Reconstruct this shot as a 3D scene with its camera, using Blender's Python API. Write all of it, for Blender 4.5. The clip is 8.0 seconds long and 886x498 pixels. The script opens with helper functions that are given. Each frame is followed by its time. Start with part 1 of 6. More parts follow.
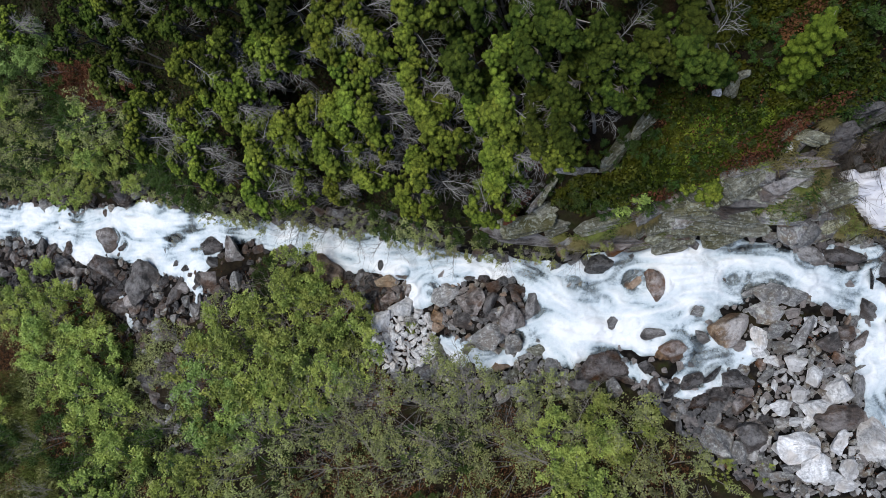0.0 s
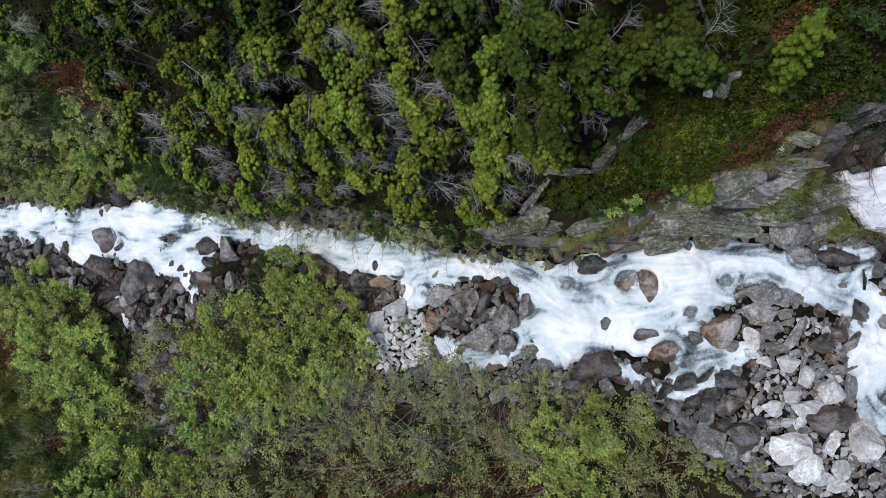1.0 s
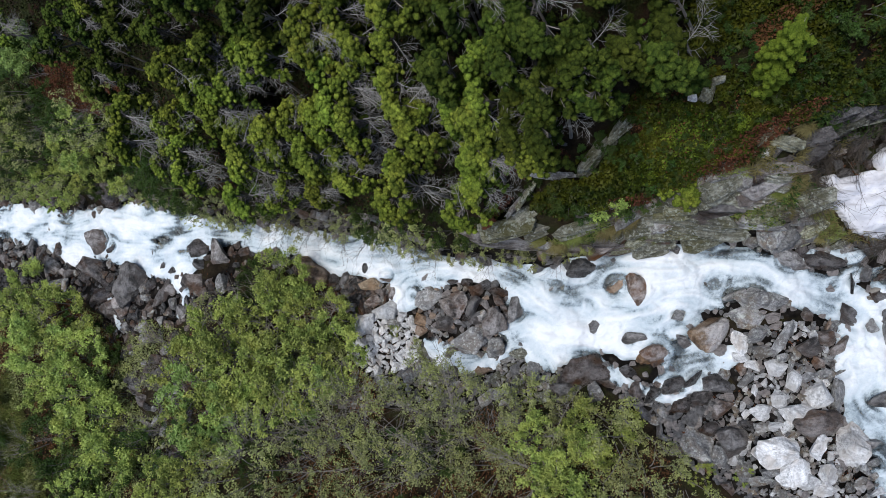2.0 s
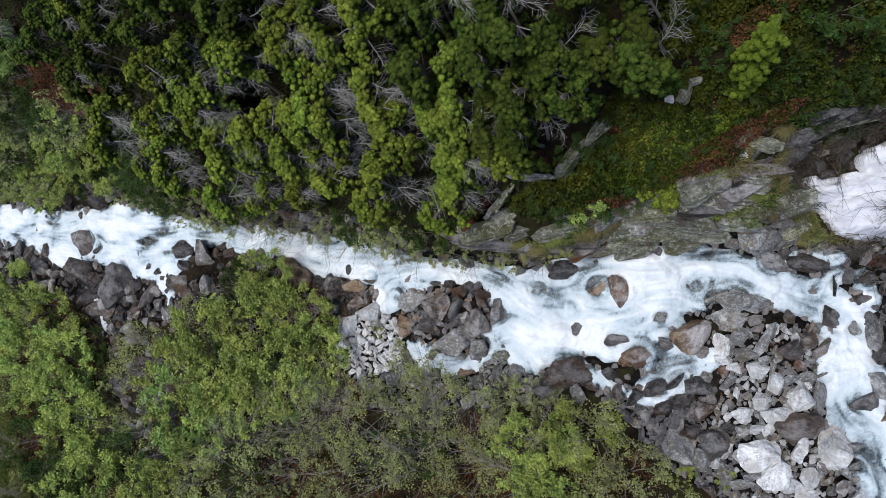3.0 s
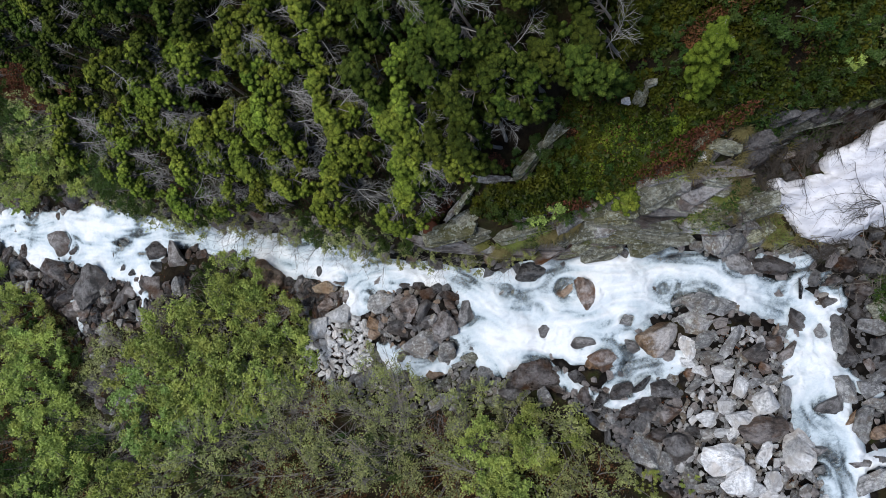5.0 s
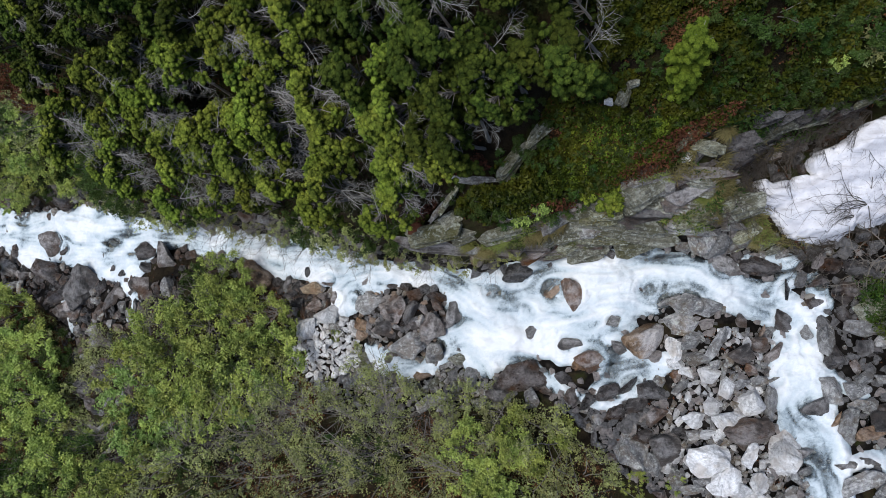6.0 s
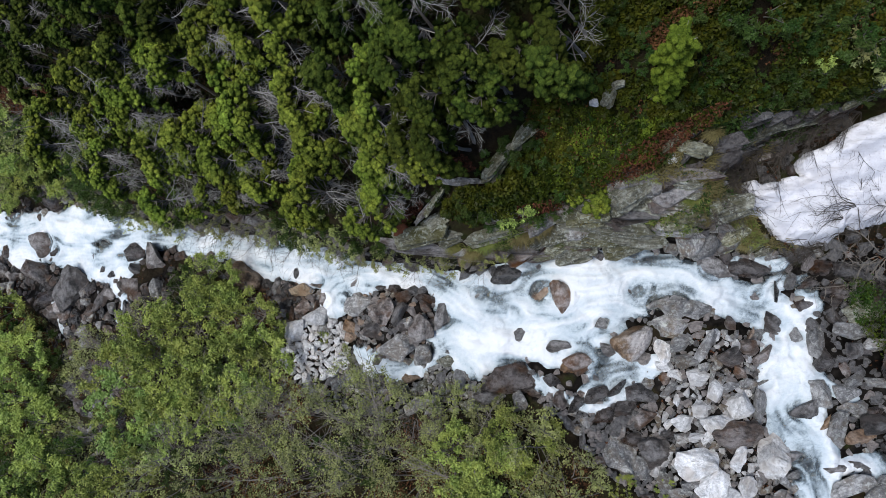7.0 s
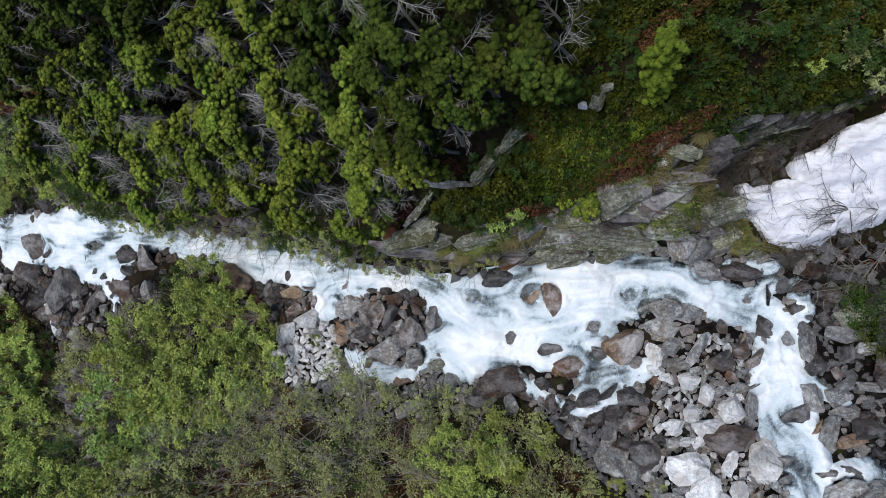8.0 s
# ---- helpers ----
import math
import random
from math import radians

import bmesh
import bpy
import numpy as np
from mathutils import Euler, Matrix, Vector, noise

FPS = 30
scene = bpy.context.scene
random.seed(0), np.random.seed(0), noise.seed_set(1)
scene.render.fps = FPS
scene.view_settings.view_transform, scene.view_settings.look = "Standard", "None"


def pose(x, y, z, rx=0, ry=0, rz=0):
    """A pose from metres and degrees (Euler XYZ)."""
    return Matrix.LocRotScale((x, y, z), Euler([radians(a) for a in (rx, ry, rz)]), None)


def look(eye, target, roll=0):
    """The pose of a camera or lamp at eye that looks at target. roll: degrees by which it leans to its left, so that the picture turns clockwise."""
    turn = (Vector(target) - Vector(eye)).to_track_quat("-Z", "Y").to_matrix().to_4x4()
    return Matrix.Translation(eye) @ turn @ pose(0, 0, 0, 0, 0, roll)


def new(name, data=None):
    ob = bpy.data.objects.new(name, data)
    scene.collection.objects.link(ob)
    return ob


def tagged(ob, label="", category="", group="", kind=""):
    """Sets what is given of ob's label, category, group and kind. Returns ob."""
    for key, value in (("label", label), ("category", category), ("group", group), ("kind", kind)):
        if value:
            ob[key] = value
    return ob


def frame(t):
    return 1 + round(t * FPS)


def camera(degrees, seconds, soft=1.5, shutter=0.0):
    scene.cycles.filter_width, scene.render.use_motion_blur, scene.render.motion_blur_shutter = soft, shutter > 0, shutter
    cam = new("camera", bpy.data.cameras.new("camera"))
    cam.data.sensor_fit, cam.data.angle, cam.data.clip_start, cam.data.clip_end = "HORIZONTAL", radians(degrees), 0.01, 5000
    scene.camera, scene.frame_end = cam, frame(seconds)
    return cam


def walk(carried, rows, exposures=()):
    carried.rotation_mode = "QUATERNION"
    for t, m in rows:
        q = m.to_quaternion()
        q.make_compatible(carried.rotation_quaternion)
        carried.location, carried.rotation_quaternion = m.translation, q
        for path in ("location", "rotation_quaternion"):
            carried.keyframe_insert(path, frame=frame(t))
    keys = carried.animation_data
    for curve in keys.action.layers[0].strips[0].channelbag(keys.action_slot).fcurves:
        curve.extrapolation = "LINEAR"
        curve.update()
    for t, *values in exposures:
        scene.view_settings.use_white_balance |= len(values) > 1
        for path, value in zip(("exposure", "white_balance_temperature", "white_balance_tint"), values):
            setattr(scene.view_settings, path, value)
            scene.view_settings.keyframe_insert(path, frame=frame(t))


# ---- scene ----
cam = camera(73.0, 8.0, soft=0.5)
METRES, EYE, TILT, LEAN, TURN = 3.2, 20.0, -90.0, 0.0, 0.0
ROWS = [
    (0.0, 0.0, 0.0, 0.0, 0.0, 0.0, -0.0),
    (0.5, 0.0317, -0.0019, 0.0029, 0.03, -0.02, -0.04),
    (1.0, 0.0639, -0.0038, 0.0056, 0.06, -0.02, -0.06),
    (1.5, 0.1082, -0.0058, 0.0211, 0.09, -0.02, -0.1),
    (3.0, 0.3518, 0.0167, 0.0544, 0.19, -0.08, -0.14),
    (3.5, 0.4356, 0.0251, 0.0598, 0.21, -0.08, -0.16),
    (4.0, 0.5159, 0.0308, 0.0645, 0.24, -0.09, -0.16),
    (4.5, 0.5934, 0.0327, 0.0683, 0.25, -0.09, -0.17),
    (6.0, 0.7878, 0.0404, 0.0822, 0.29, -0.09, -0.21),
    (6.5, 0.8437, 0.0518, 0.0847, 0.28, -0.07, -0.23),
    (7.0, 0.8975, 0.0627, 0.0974, 0.29, -0.1, -0.23),
    (7.5, 0.943, 0.0712, 0.1107, 0.29, -0.1, -0.25),
    (8.0, 0.9808, 0.0801, 0.1235, 0.31, -0.11, -0.26),
]
walk(cam, [(t, pose(0, 0, EYE, TILT, LEAN, TURN) @ pose(METRES * x, 1.6 * METRES * y, METRES * z, 90 + pitch / 1.6, roll, yaw / 1.6))
           for t, x, y, z, yaw, pitch, roll in ROWS], exposures=[(0.0, 1.26, 6350, 9), (8.0, 1.26, 6350, 9)])

# ---- overcast sky, one veiled sun ----
SUN_HEIGHT, SUN_TURN = radians(62), radians(270)
world = bpy.data.worlds.new("sky")
scene.world = world
world.use_nodes = True
sky = world.node_tree.nodes.new("ShaderNodeTexSky")
sky.sky_type, sky.sun_disc = "NISHITA", False
sky.sun_elevation, sky.sun_rotation = SUN_HEIGHT, SUN_TURN
sky.air_density, sky.dust_density, sky.altitude = 1.0, 6.0, 1800
world.node_tree.nodes["Background"].inputs["Strength"].default_value = 0.082
world.node_tree.links.new(sky.outputs[0], world.node_tree.nodes["Background"].inputs["Color"])
sun = new("sun", bpy.data.lights.new("sun", "SUN"))
sun.data.energy, sun.data.angle, sun.data.color = 1.4, radians(28), (1.0, 0.98, 0.945)
aim = Vector((math.sin(SUN_TURN) * math.cos(SUN_HEIGHT), math.cos(SUN_TURN) * math.cos(SUN_HEIGHT), math.sin(SUN_HEIGHT)))
sun.matrix_world = look(aim * 60, (0, 0, 0))


# ---- materials ----
class Nodes:
    """A short way to write node materials."""

    def __init__(self, name):
        self.mat = bpy.data.materials.new(name)
        self.mat.use_nodes = True
        self.tree = self.mat.node_tree
        self.out = self.tree.nodes["Material Output"]
        self.bsdf = self.tree.nodes["Principled BSDF"]
        self.place = self.add("NewGeometry").outputs["Position"]

    def add(self, kind):
        return self.tree.nodes.new("ShaderNode" + kind)

    def attribute(self, name):
        n = self.add("Attribute")
        n.attribute_name = name
        return n

    def wire(self, a, b):
        if isinstance(a, bpy.types.NodeSocket):
            self.tree.links.new(a, b)
        else:
            b.default_value = a

    def noise(self, scale, detail=5.0, rough=0.6, vector=None, stretch=None, warp=0.0):
        n = self.add("TexNoise")
        v = vector or self.place
        if stretch:
            m = self.add("Mapping")
            m.inputs["Scale"].default_value = stretch
            self.wire(v, m.inputs["Vector"])
            v = m.outputs[0]
        self.wire(v, n.inputs["Vector"])
        n.inputs["Scale"].default_value, n.inputs["Detail"].default_value = scale, detail
        n.inputs["Roughness"].default_value, n.inputs["Distortion"].default_value = rough, warp
        return n.outputs["Fac"]

    def ramp(self, fac, *stops):
        n = self.add("ValToRGB")
        el = n.color_ramp.elements
        while len(el) < len(stops):
            el.new(0.5)
        for e, (at, c) in zip(el, stops):
            e.position, e.color = at, (*c, 1) if isinstance(c, tuple) else (c, c, c, 1)
        self.wire(fac, n.inputs[0])
        return n.outputs[0]

    def mix(self, fac, a, b, blend="MIX"):
        n = self.add("Mix")
        n.data_type, n.blend_type = "RGBA", blend
        for v, i in ((fac, 0), (a, 6), (b, 7)):
            self.wire((*v, 1) if isinstance(v, tuple) else v, n.inputs[i])
        return n.outputs[2]

    def sums(self, op, a, b):
        n = self.add("Math")
        n.operation = op
        self.wire(a, n.inputs[0]), self.wire(b, n.inputs[1])
        return n.outputs[0]

    def bump(self, height, strength, distance=0.05):
        n = self.add("Bump")
        n.inputs["Strength"].default_value, n.inputs["Distance"].default_value = strength, distance
        self.wire(height, n.inputs["Height"])
        self.wire(n.outputs[0], self.bsdf.inputs["Normal"])
        return n.outputs[0]

    def finish(self, color, rough=0.8, gloss=0.5):
        self.wire(color, self.bsdf.inputs["Base Color"])
        self.wire(rough, self.bsdf.inputs["Roughness"])
        self.bsdf.inputs["Specular IOR Level"].default_value = gloss
        return self.mat


def rock_material(name, dark, mid, light, rough, lichen=None, stain=None, spread=0.35, dry=None, grit=0.7, stretch=(1.0, 1.6, 3.4), hues=(0.3, 1.1), crown=0.72):
    n = Nodes(name)
    big, fine = n.noise(1.6, 4), n.noise(14, 6, 0.7)
    own = n.add("VectorMath")
    n.wire(n.add("TexCoord").outputs["Object"], own.inputs[0])
    n.wire(n.add("ObjectInfo").outputs["Location"], own.inputs[1])
    bands = n.noise(2.2, 6, 0.7, own.outputs[0], stretch, 0.9)
    c = n.ramp(n.sums("ADD", n.sums("MULTIPLY", big, 0.4), n.sums("MULTIPLY", bands, 0.6)), (0.40, dark), (0.50, mid), (0.60, light))
    c = n.mix(grit, c, n.ramp(fine, (0.34, 0.2), (0.6, 1.08)), "MULTIPLY")
    crack = n.add("TexVoronoi")
    crack.feature = "DISTANCE_TO_EDGE"
    crack.inputs["Scale"].default_value = 2.1
    bent = n.add("VectorMath")
    swirl = n.add("TexNoise")
    swirl.inputs["Scale"].default_value, swirl.inputs["Detail"].default_value = 3.0, 5.0
    n.wire(n.place, swirl.inputs["Vector"])
    n.wire(n.place, bent.inputs[0]), n.wire(swirl.outputs["Color"], bent.inputs[1])
    n.wire(bent.outputs[0], crack.inputs["Vector"])
    split = n.ramp(crack.outputs["Distance"], (0.0, 0.0), (0.022, 1.0))
    c = n.mix(0.22, c, split, "MULTIPLY")
    if stain:
        c = n.mix(n.ramp(n.noise(2.3, 4, 0.6), (0.46, 0.0), (0.62, 0.8)), c, stain)
    if lichen:
        c = n.mix(n.ramp(n.noise(9, 5, 0.75), (0.53, 0.0), (0.60, 0.8)), c, lichen)
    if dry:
        # splashed flanks stay wet, crowns dry out pale in ragged patches; this also paints lit tops against shaded
        # sides
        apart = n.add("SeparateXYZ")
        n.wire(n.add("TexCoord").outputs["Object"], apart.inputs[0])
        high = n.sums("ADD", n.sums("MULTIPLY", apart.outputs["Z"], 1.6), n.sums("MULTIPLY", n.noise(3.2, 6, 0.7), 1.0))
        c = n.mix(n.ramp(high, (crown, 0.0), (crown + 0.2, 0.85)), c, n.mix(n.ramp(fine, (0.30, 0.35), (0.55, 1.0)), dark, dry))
    rand = n.add("ObjectInfo").outputs["Random"]
    hue = n.add("HueSaturation")
    n.wire(n.sums("ADD", n.sums("MULTIPLY", rand, 2 * spread), 1.0 - spread), hue.inputs["Value"])
    n.wire(n.sums("ADD", n.sums("MULTIPLY", n.sums("FRACT", n.sums("MULTIPLY", rand, 7.31), 0.0), hues[1]), hues[0]), hue.inputs["Saturation"])
    n.wire(c, hue.inputs["Color"])
    n.bump(n.sums("ADD", n.sums("ADD", bands, n.sums("MULTIPLY", fine, 0.8)), n.sums("MULTIPLY", split, 0.25)), 1.0, 0.18 * grit)
    r = n.ramp(n.noise(6, 3), (0.35, rough - 0.12), (0.65, min(1, rough + 0.15)))
    return n.finish(hue.outputs[0], r, 0.5)


ROCKS = {
    "white": rock_material("pale_dry_granite", (0.42, 0.418, 0.42), (0.68, 0.677, 0.675), (0.84, 0.837, 0.835), 0.85, None, (0.44, 0.40, 0.36), 0.25, None, 0.42),
    "grey": rock_material("grey_gneiss", (0.11, 0.107, 0.108), (0.23, 0.225, 0.22), (0.40, 0.39, 0.385), 0.8, (0.40, 0.41, 0.38), (0.15, 0.115, 0.08), 0.35, None, 0.55),
    "lichen": rock_material("lichened_gneiss", (0.080, 0.078, 0.050), (0.235, 0.228, 0.160), (0.42, 0.415, 0.325), 0.92, (0.43, 0.45, 0.38), (0.085, 0.080, 0.026), 0.35, None, 0.7, (0.7, 6.5, 3.0), (0.75, 0.5)),
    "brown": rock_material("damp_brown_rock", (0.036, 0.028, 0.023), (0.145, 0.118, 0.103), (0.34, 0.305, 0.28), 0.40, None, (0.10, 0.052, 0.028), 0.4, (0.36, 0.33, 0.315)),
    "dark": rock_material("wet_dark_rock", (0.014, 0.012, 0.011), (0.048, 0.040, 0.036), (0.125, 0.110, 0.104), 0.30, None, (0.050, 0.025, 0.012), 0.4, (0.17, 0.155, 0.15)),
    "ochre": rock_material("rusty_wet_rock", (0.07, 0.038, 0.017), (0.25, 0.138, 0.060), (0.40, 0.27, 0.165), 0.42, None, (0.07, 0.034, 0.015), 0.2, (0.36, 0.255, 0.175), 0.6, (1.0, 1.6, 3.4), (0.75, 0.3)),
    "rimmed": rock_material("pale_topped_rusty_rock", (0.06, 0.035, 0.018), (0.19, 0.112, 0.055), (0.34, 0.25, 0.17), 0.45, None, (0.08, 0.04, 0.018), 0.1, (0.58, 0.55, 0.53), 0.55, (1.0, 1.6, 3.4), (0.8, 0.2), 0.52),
    "tan": rock_material("tan_washed_rock", (0.22, 0.145, 0.075), (0.40, 0.285, 0.16), (0.55, 0.43, 0.29), 0.6, None, (0.30, 0.17, 0.07), 0.15, None, 0.5, (1.0, 1.6, 3.4), (0.85, 0.3)),
}


def leaf_material(name, low, high, yellow=None, shine=0.45, glow=0.35, speckle=0.2, needles=False):
    n = Nodes(name)
    island = n.add("NewGeometry").outputs["Random Per Island"]
    rand = n.add("ObjectInfo").outputs["Random"]
    # whole sprays are lighter or darker, single leaves vary a little more
    spray = n.ramp(n.noise(4.2, 3, 0.55), (0.38, 0.0), (0.62, 1.0))
    c = n.mix(n.sums("ADD", n.sums("MULTIPLY", island, 0.4), n.sums("MULTIPLY", spray, 0.62)), low, high)
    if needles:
        # old needles are dark, this year's shoots yellow-green; the dark tone also paints shade below the tips
        young = n.sums("MULTIPLY", n.attribute("fresh_lit").outputs["Fac"], n.sums("ADD", n.sums("MULTIPLY", spray, 0.5), 0.5))
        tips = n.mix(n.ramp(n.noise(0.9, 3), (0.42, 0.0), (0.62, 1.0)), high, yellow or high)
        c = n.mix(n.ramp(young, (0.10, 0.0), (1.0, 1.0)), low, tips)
        n.bump(n.noise(90, 4, 0.7), 1.0, 0.04)
    c = n.mix(speckle, c, n.ramp(n.noise(55, 3, 0.6), (0.35, 0.15), (0.6, 1.0)), "MULTIPLY")
    if yellow and not needles:
        c = n.mix(n.ramp(n.noise(1.3, 3), (0.45, 0.0), (0.65, 0.7)), c, yellow)
    hue = n.add("HueSaturation")
    n.wire(n.sums("ADD", n.sums("MULTIPLY", rand, 0.5), 0.75), hue.inputs["Value"])
    n.wire(n.sums("ADD", n.sums("MULTIPLY", rand, 0.03), 0.485), hue.inputs["Hue"])
    n.wire(c, hue.inputs["Color"])
    n.finish(hue.outputs[0], shine, 0.04 if needles else 0.12)
    thin = n.add("BsdfTranslucent")
    n.wire(hue.outputs[0], thin.inputs["Color"])
    both = n.add("MixShader")
    both.inputs[0].default_value = glow
    n.wire(n.bsdf.outputs[0], both.inputs[1]), n.wire(thin.outputs[0], both.inputs[2])
    n.wire(both.outputs[0], n.out.inputs["Surface"])
    return n.mat


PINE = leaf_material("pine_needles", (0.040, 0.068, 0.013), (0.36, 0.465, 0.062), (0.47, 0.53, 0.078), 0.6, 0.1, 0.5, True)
# the same needles darkened: shade of the dimmer bank put into the colour
PINE_SHADED = leaf_material("shaded_pine_needles", (0.018, 0.036, 0.008), (0.140, 0.190, 0.029), (0.18, 0.22, 0.035), 0.6, 0.1, 0.5, True)
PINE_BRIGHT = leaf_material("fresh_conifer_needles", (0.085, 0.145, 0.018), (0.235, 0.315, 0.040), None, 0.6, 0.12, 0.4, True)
LEAVES = {
    "alder": leaf_material("alder_leaves", (0.055, 0.092, 0.021), (0.360, 0.450, 0.110), (0.42, 0.47, 0.11), 0.45, 0.25),
    "pale": leaf_material("pale_willow_leaves", (0.15, 0.225, 0.055), (0.30, 0.39, 0.12), None),
    "olive": leaf_material("sparse_olive_leaves", (0.075, 0.088, 0.034), (0.33, 0.345, 0.145), (0.32, 0.35, 0.11), 0.45, 0.25),
    "deep": leaf_material("deep_green_leaves", (0.018, 0.042, 0.008), (0.056, 0.095, 0.020), (0.070, 0.092, 0.022)),
}
BILBERRY = leaf_material("bilberry_leaves", (0.032, 0.060, 0.007), (0.155, 0.205, 0.022), (0.20, 0.215, 0.024), 0.5, 0.25, 0.4)
HEATH = leaf_material("heath_leaves", (0.006, 0.016, 0.003), (0.066, 0.098, 0.010), (0.100, 0.104, 0.010), 0.5, 0.25, 0.4)
# near-black leaves: the deep shade below the pines is in their colour
FLOOR_PLANTS = leaf_material("shade_toned_floor_plants", (0.010, 0.016, 0.004), (0.035, 0.048, 0.010), None, 0.7, 0.1)
RUST = leaf_material("rusty_dead_heath", (0.045, 0.019, 0.010), (0.155, 0.066, 0.030), None, 0.8, 0.15)
GRASS = leaf_material("meadow_grass", (0.09, 0.12, 0.025), (0.23, 0.27, 0.07), (0.25, 0.25, 0.09), 0.6, 0.35)
STRAW = leaf_material("dry_straw_grass", (0.11, 0.095, 0.035), (0.27, 0.235, 0.10), None, 0.7, 0.3)


def bark_material(name, dark, light):
    n = Nodes(name)
    island = n.add("NewGeometry").outputs["Random Per Island"]
    c = n.mix(island, dark, light)
    c = n.mix(0.5, c, n.ramp(n.noise(30, 4), (0.3, 0.4), (0.7, 1.0)), "MULTIPLY")
    n.bump(n.noise(60, 4), 0.4, 0.01)
    return n.finish(c, 0.85, 0.3)


BARK = bark_material("grey_bark", (0.10, 0.085, 0.07), (0.24, 0.22, 0.19))
SILVER = bark_material("silvery_dead_twigs", (0.13, 0.125, 0.115), (0.33, 0.32, 0.30))
TWIG = bark_material("brown_grey_twigs", (0.075, 0.067, 0.060), (0.23, 0.21, 0.19))
# a darker brown copy of the twigs for the eastern bare shrubs
TWIG_DARK = bark_material("dark_brown_twigs", (0.018, 0.015, 0.012), (0.085, 0.070, 0.056))
TWIG_PALE = bark_material("pale_grey_stems", (0.11, 0.095, 0.078), (0.26, 0.235, 0.20))
WOOD = bark_material("weathered_log_wood", (0.20, 0.18, 0.155), (0.36, 0.33, 0.29))

# dark forest soil that passes into stream gravel where the ground is stony
n = Nodes("gully_ground")
stony = n.attribute("stony").outputs["Fac"]
cells = n.add("TexVoronoi")
n.wire(n.place, cells.inputs["Vector"])
cells.inputs["Scale"].default_value = 5.5
soil = n.ramp(n.noise(1.1, 6, 0.65), (0.34, (0.014, 0.011, 0.008)), (0.5, (0.036, 0.028, 0.016)), (0.62, (0.032, 0.038, 0.012)))
soil = n.mix(n.ramp(n.noise(0.7, 5, 0.7), (0.54, 0.0), (0.68, 0.8)), soil, (0.045, 0.020, 0.011))
gravel = n.ramp(n.noise(1.6, 5), (0.35, (0.012, 0.010, 0.008)), (0.5, (0.026, 0.022, 0.019)), (0.65, (0.060, 0.052, 0.045)))
gravel = n.mix(0.8, gravel, n.ramp(cells.outputs["Distance"], (0.05, 1.0), (0.5, 0.25)), "MULTIPLY")
c = n.mix(n.ramp(n.sums("ADD", stony, n.sums("MULTIPLY", n.noise(4, 5), 0.5)), (0.62, 0.0), (0.82, 1.0)), soil, gravel)
c = n.mix(0.6, c, n.ramp(n.noise(22, 6, 0.75), (0.3, 0.25), (0.7, 1.0)), "MULTIPLY")
n.bump(n.sums("SUBTRACT", n.sums("ADD", n.noise(9, 6, 0.7), n.noise(40, 4)), cells.outputs["Distance"]), 0.9, 0.08)
SOIL = n.finish(c, 0.95, 0.06)

# rushing water: clear and glossy where it is thin, white where air is beaten in
n = Nodes("rushing_water")
air = n.attribute("air").outputs["Fac"]
streak = n.attribute("streak").outputs["Fac"]
curl = n.noise(2.6, 8, 0.66, None, None, 1.1)
spray = n.noise(9, 7, 0.72, None, None, 1.2)
mixed = n.sums("ADD", n.sums("MULTIPLY", streak, 1.6), n.sums("MULTIPLY", curl, 0.5))
mixed = n.sums("ADD", n.sums("SUBTRACT", mixed, 0.68), n.sums("MULTIPLY", spray, 0.55))
white = n.add("MapRange")
n.wire(n.sums("ADD", air, mixed), white.inputs["Value"])
white.inputs["From Min"].default_value, white.inputs["From Max"].default_value = 0.66, 1.30
white.interpolation_type = "SMOOTHSTEP"
relief = n.bump(n.sums("ADD", mixed, n.sums("MULTIPLY", n.noise(24, 5, 0.7), 0.2)), 0.5, 0.12)
# thin foam is blue-grey; the same tones paint the shadows within the foam
foam_color = n.ramp(n.sums("ADD", n.sums("MULTIPLY", air, 0.42), n.sums("MULTIPLY", mixed, 0.62)),
                    (0.45, (0.215, 0.275, 0.31)), (0.64, (0.425, 0.49, 0.53)), (0.96, (0.66, 0.68, 0.695)))
n.finish(foam_color, 0.6, 0.3)
clear = n.add("BsdfTransparent")
clear.inputs["Color"].default_value = (0.75, 0.83, 0.85, 1)
shine = n.add("BsdfGlossy")
shine.inputs["Roughness"].default_value = 0.18
n.wire(relief, shine.inputs["Normal"])
edge = n.add("Fresnel")
edge.inputs["IOR"].default_value = 1.5
n.wire(relief, edge.inputs["Normal"])
thin = n.add("MixShader")
n.wire(edge.outputs[0], thin.inputs[0]), n.wire(clear.outputs[0], thin.inputs[1]), n.wire(shine.outputs[0], thin.inputs[2])
both = n.add("MixShader")
n.wire(white.outputs[0], both.inputs[0]), n.wire(thin.outputs[0], both.inputs[1]), n.wire(n.bsdf.outputs[0], both.inputs[2])
n.wire(both.outputs[0], n.out.inputs["Surface"])
WATER = n.mat

n = Nodes("old_snow")
c = n.ramp(n.noise(1.4, 5, 0.6, None, (0.7, 1.6, 1.0)), (0.35, (0.50, 0.50, 0.54)), (0.55, (0.62, 0.62, 0.655)), (0.7, (0.70, 0.70, 0.725)))
c = n.mix(n.ramp(n.noise(30, 3, 0.5), (0.66, 0.0), (0.71, 0.85)), c, (0.14, 0.11, 0.09))
tilted = n.add("Mapping")
tilted.inputs["Rotation"].default_value, tilted.inputs["Scale"].default_value = (0, 0, radians(-18)), (0.45, 3.2, 1.0)
n.wire(n.place, tilted.inputs["Vector"])
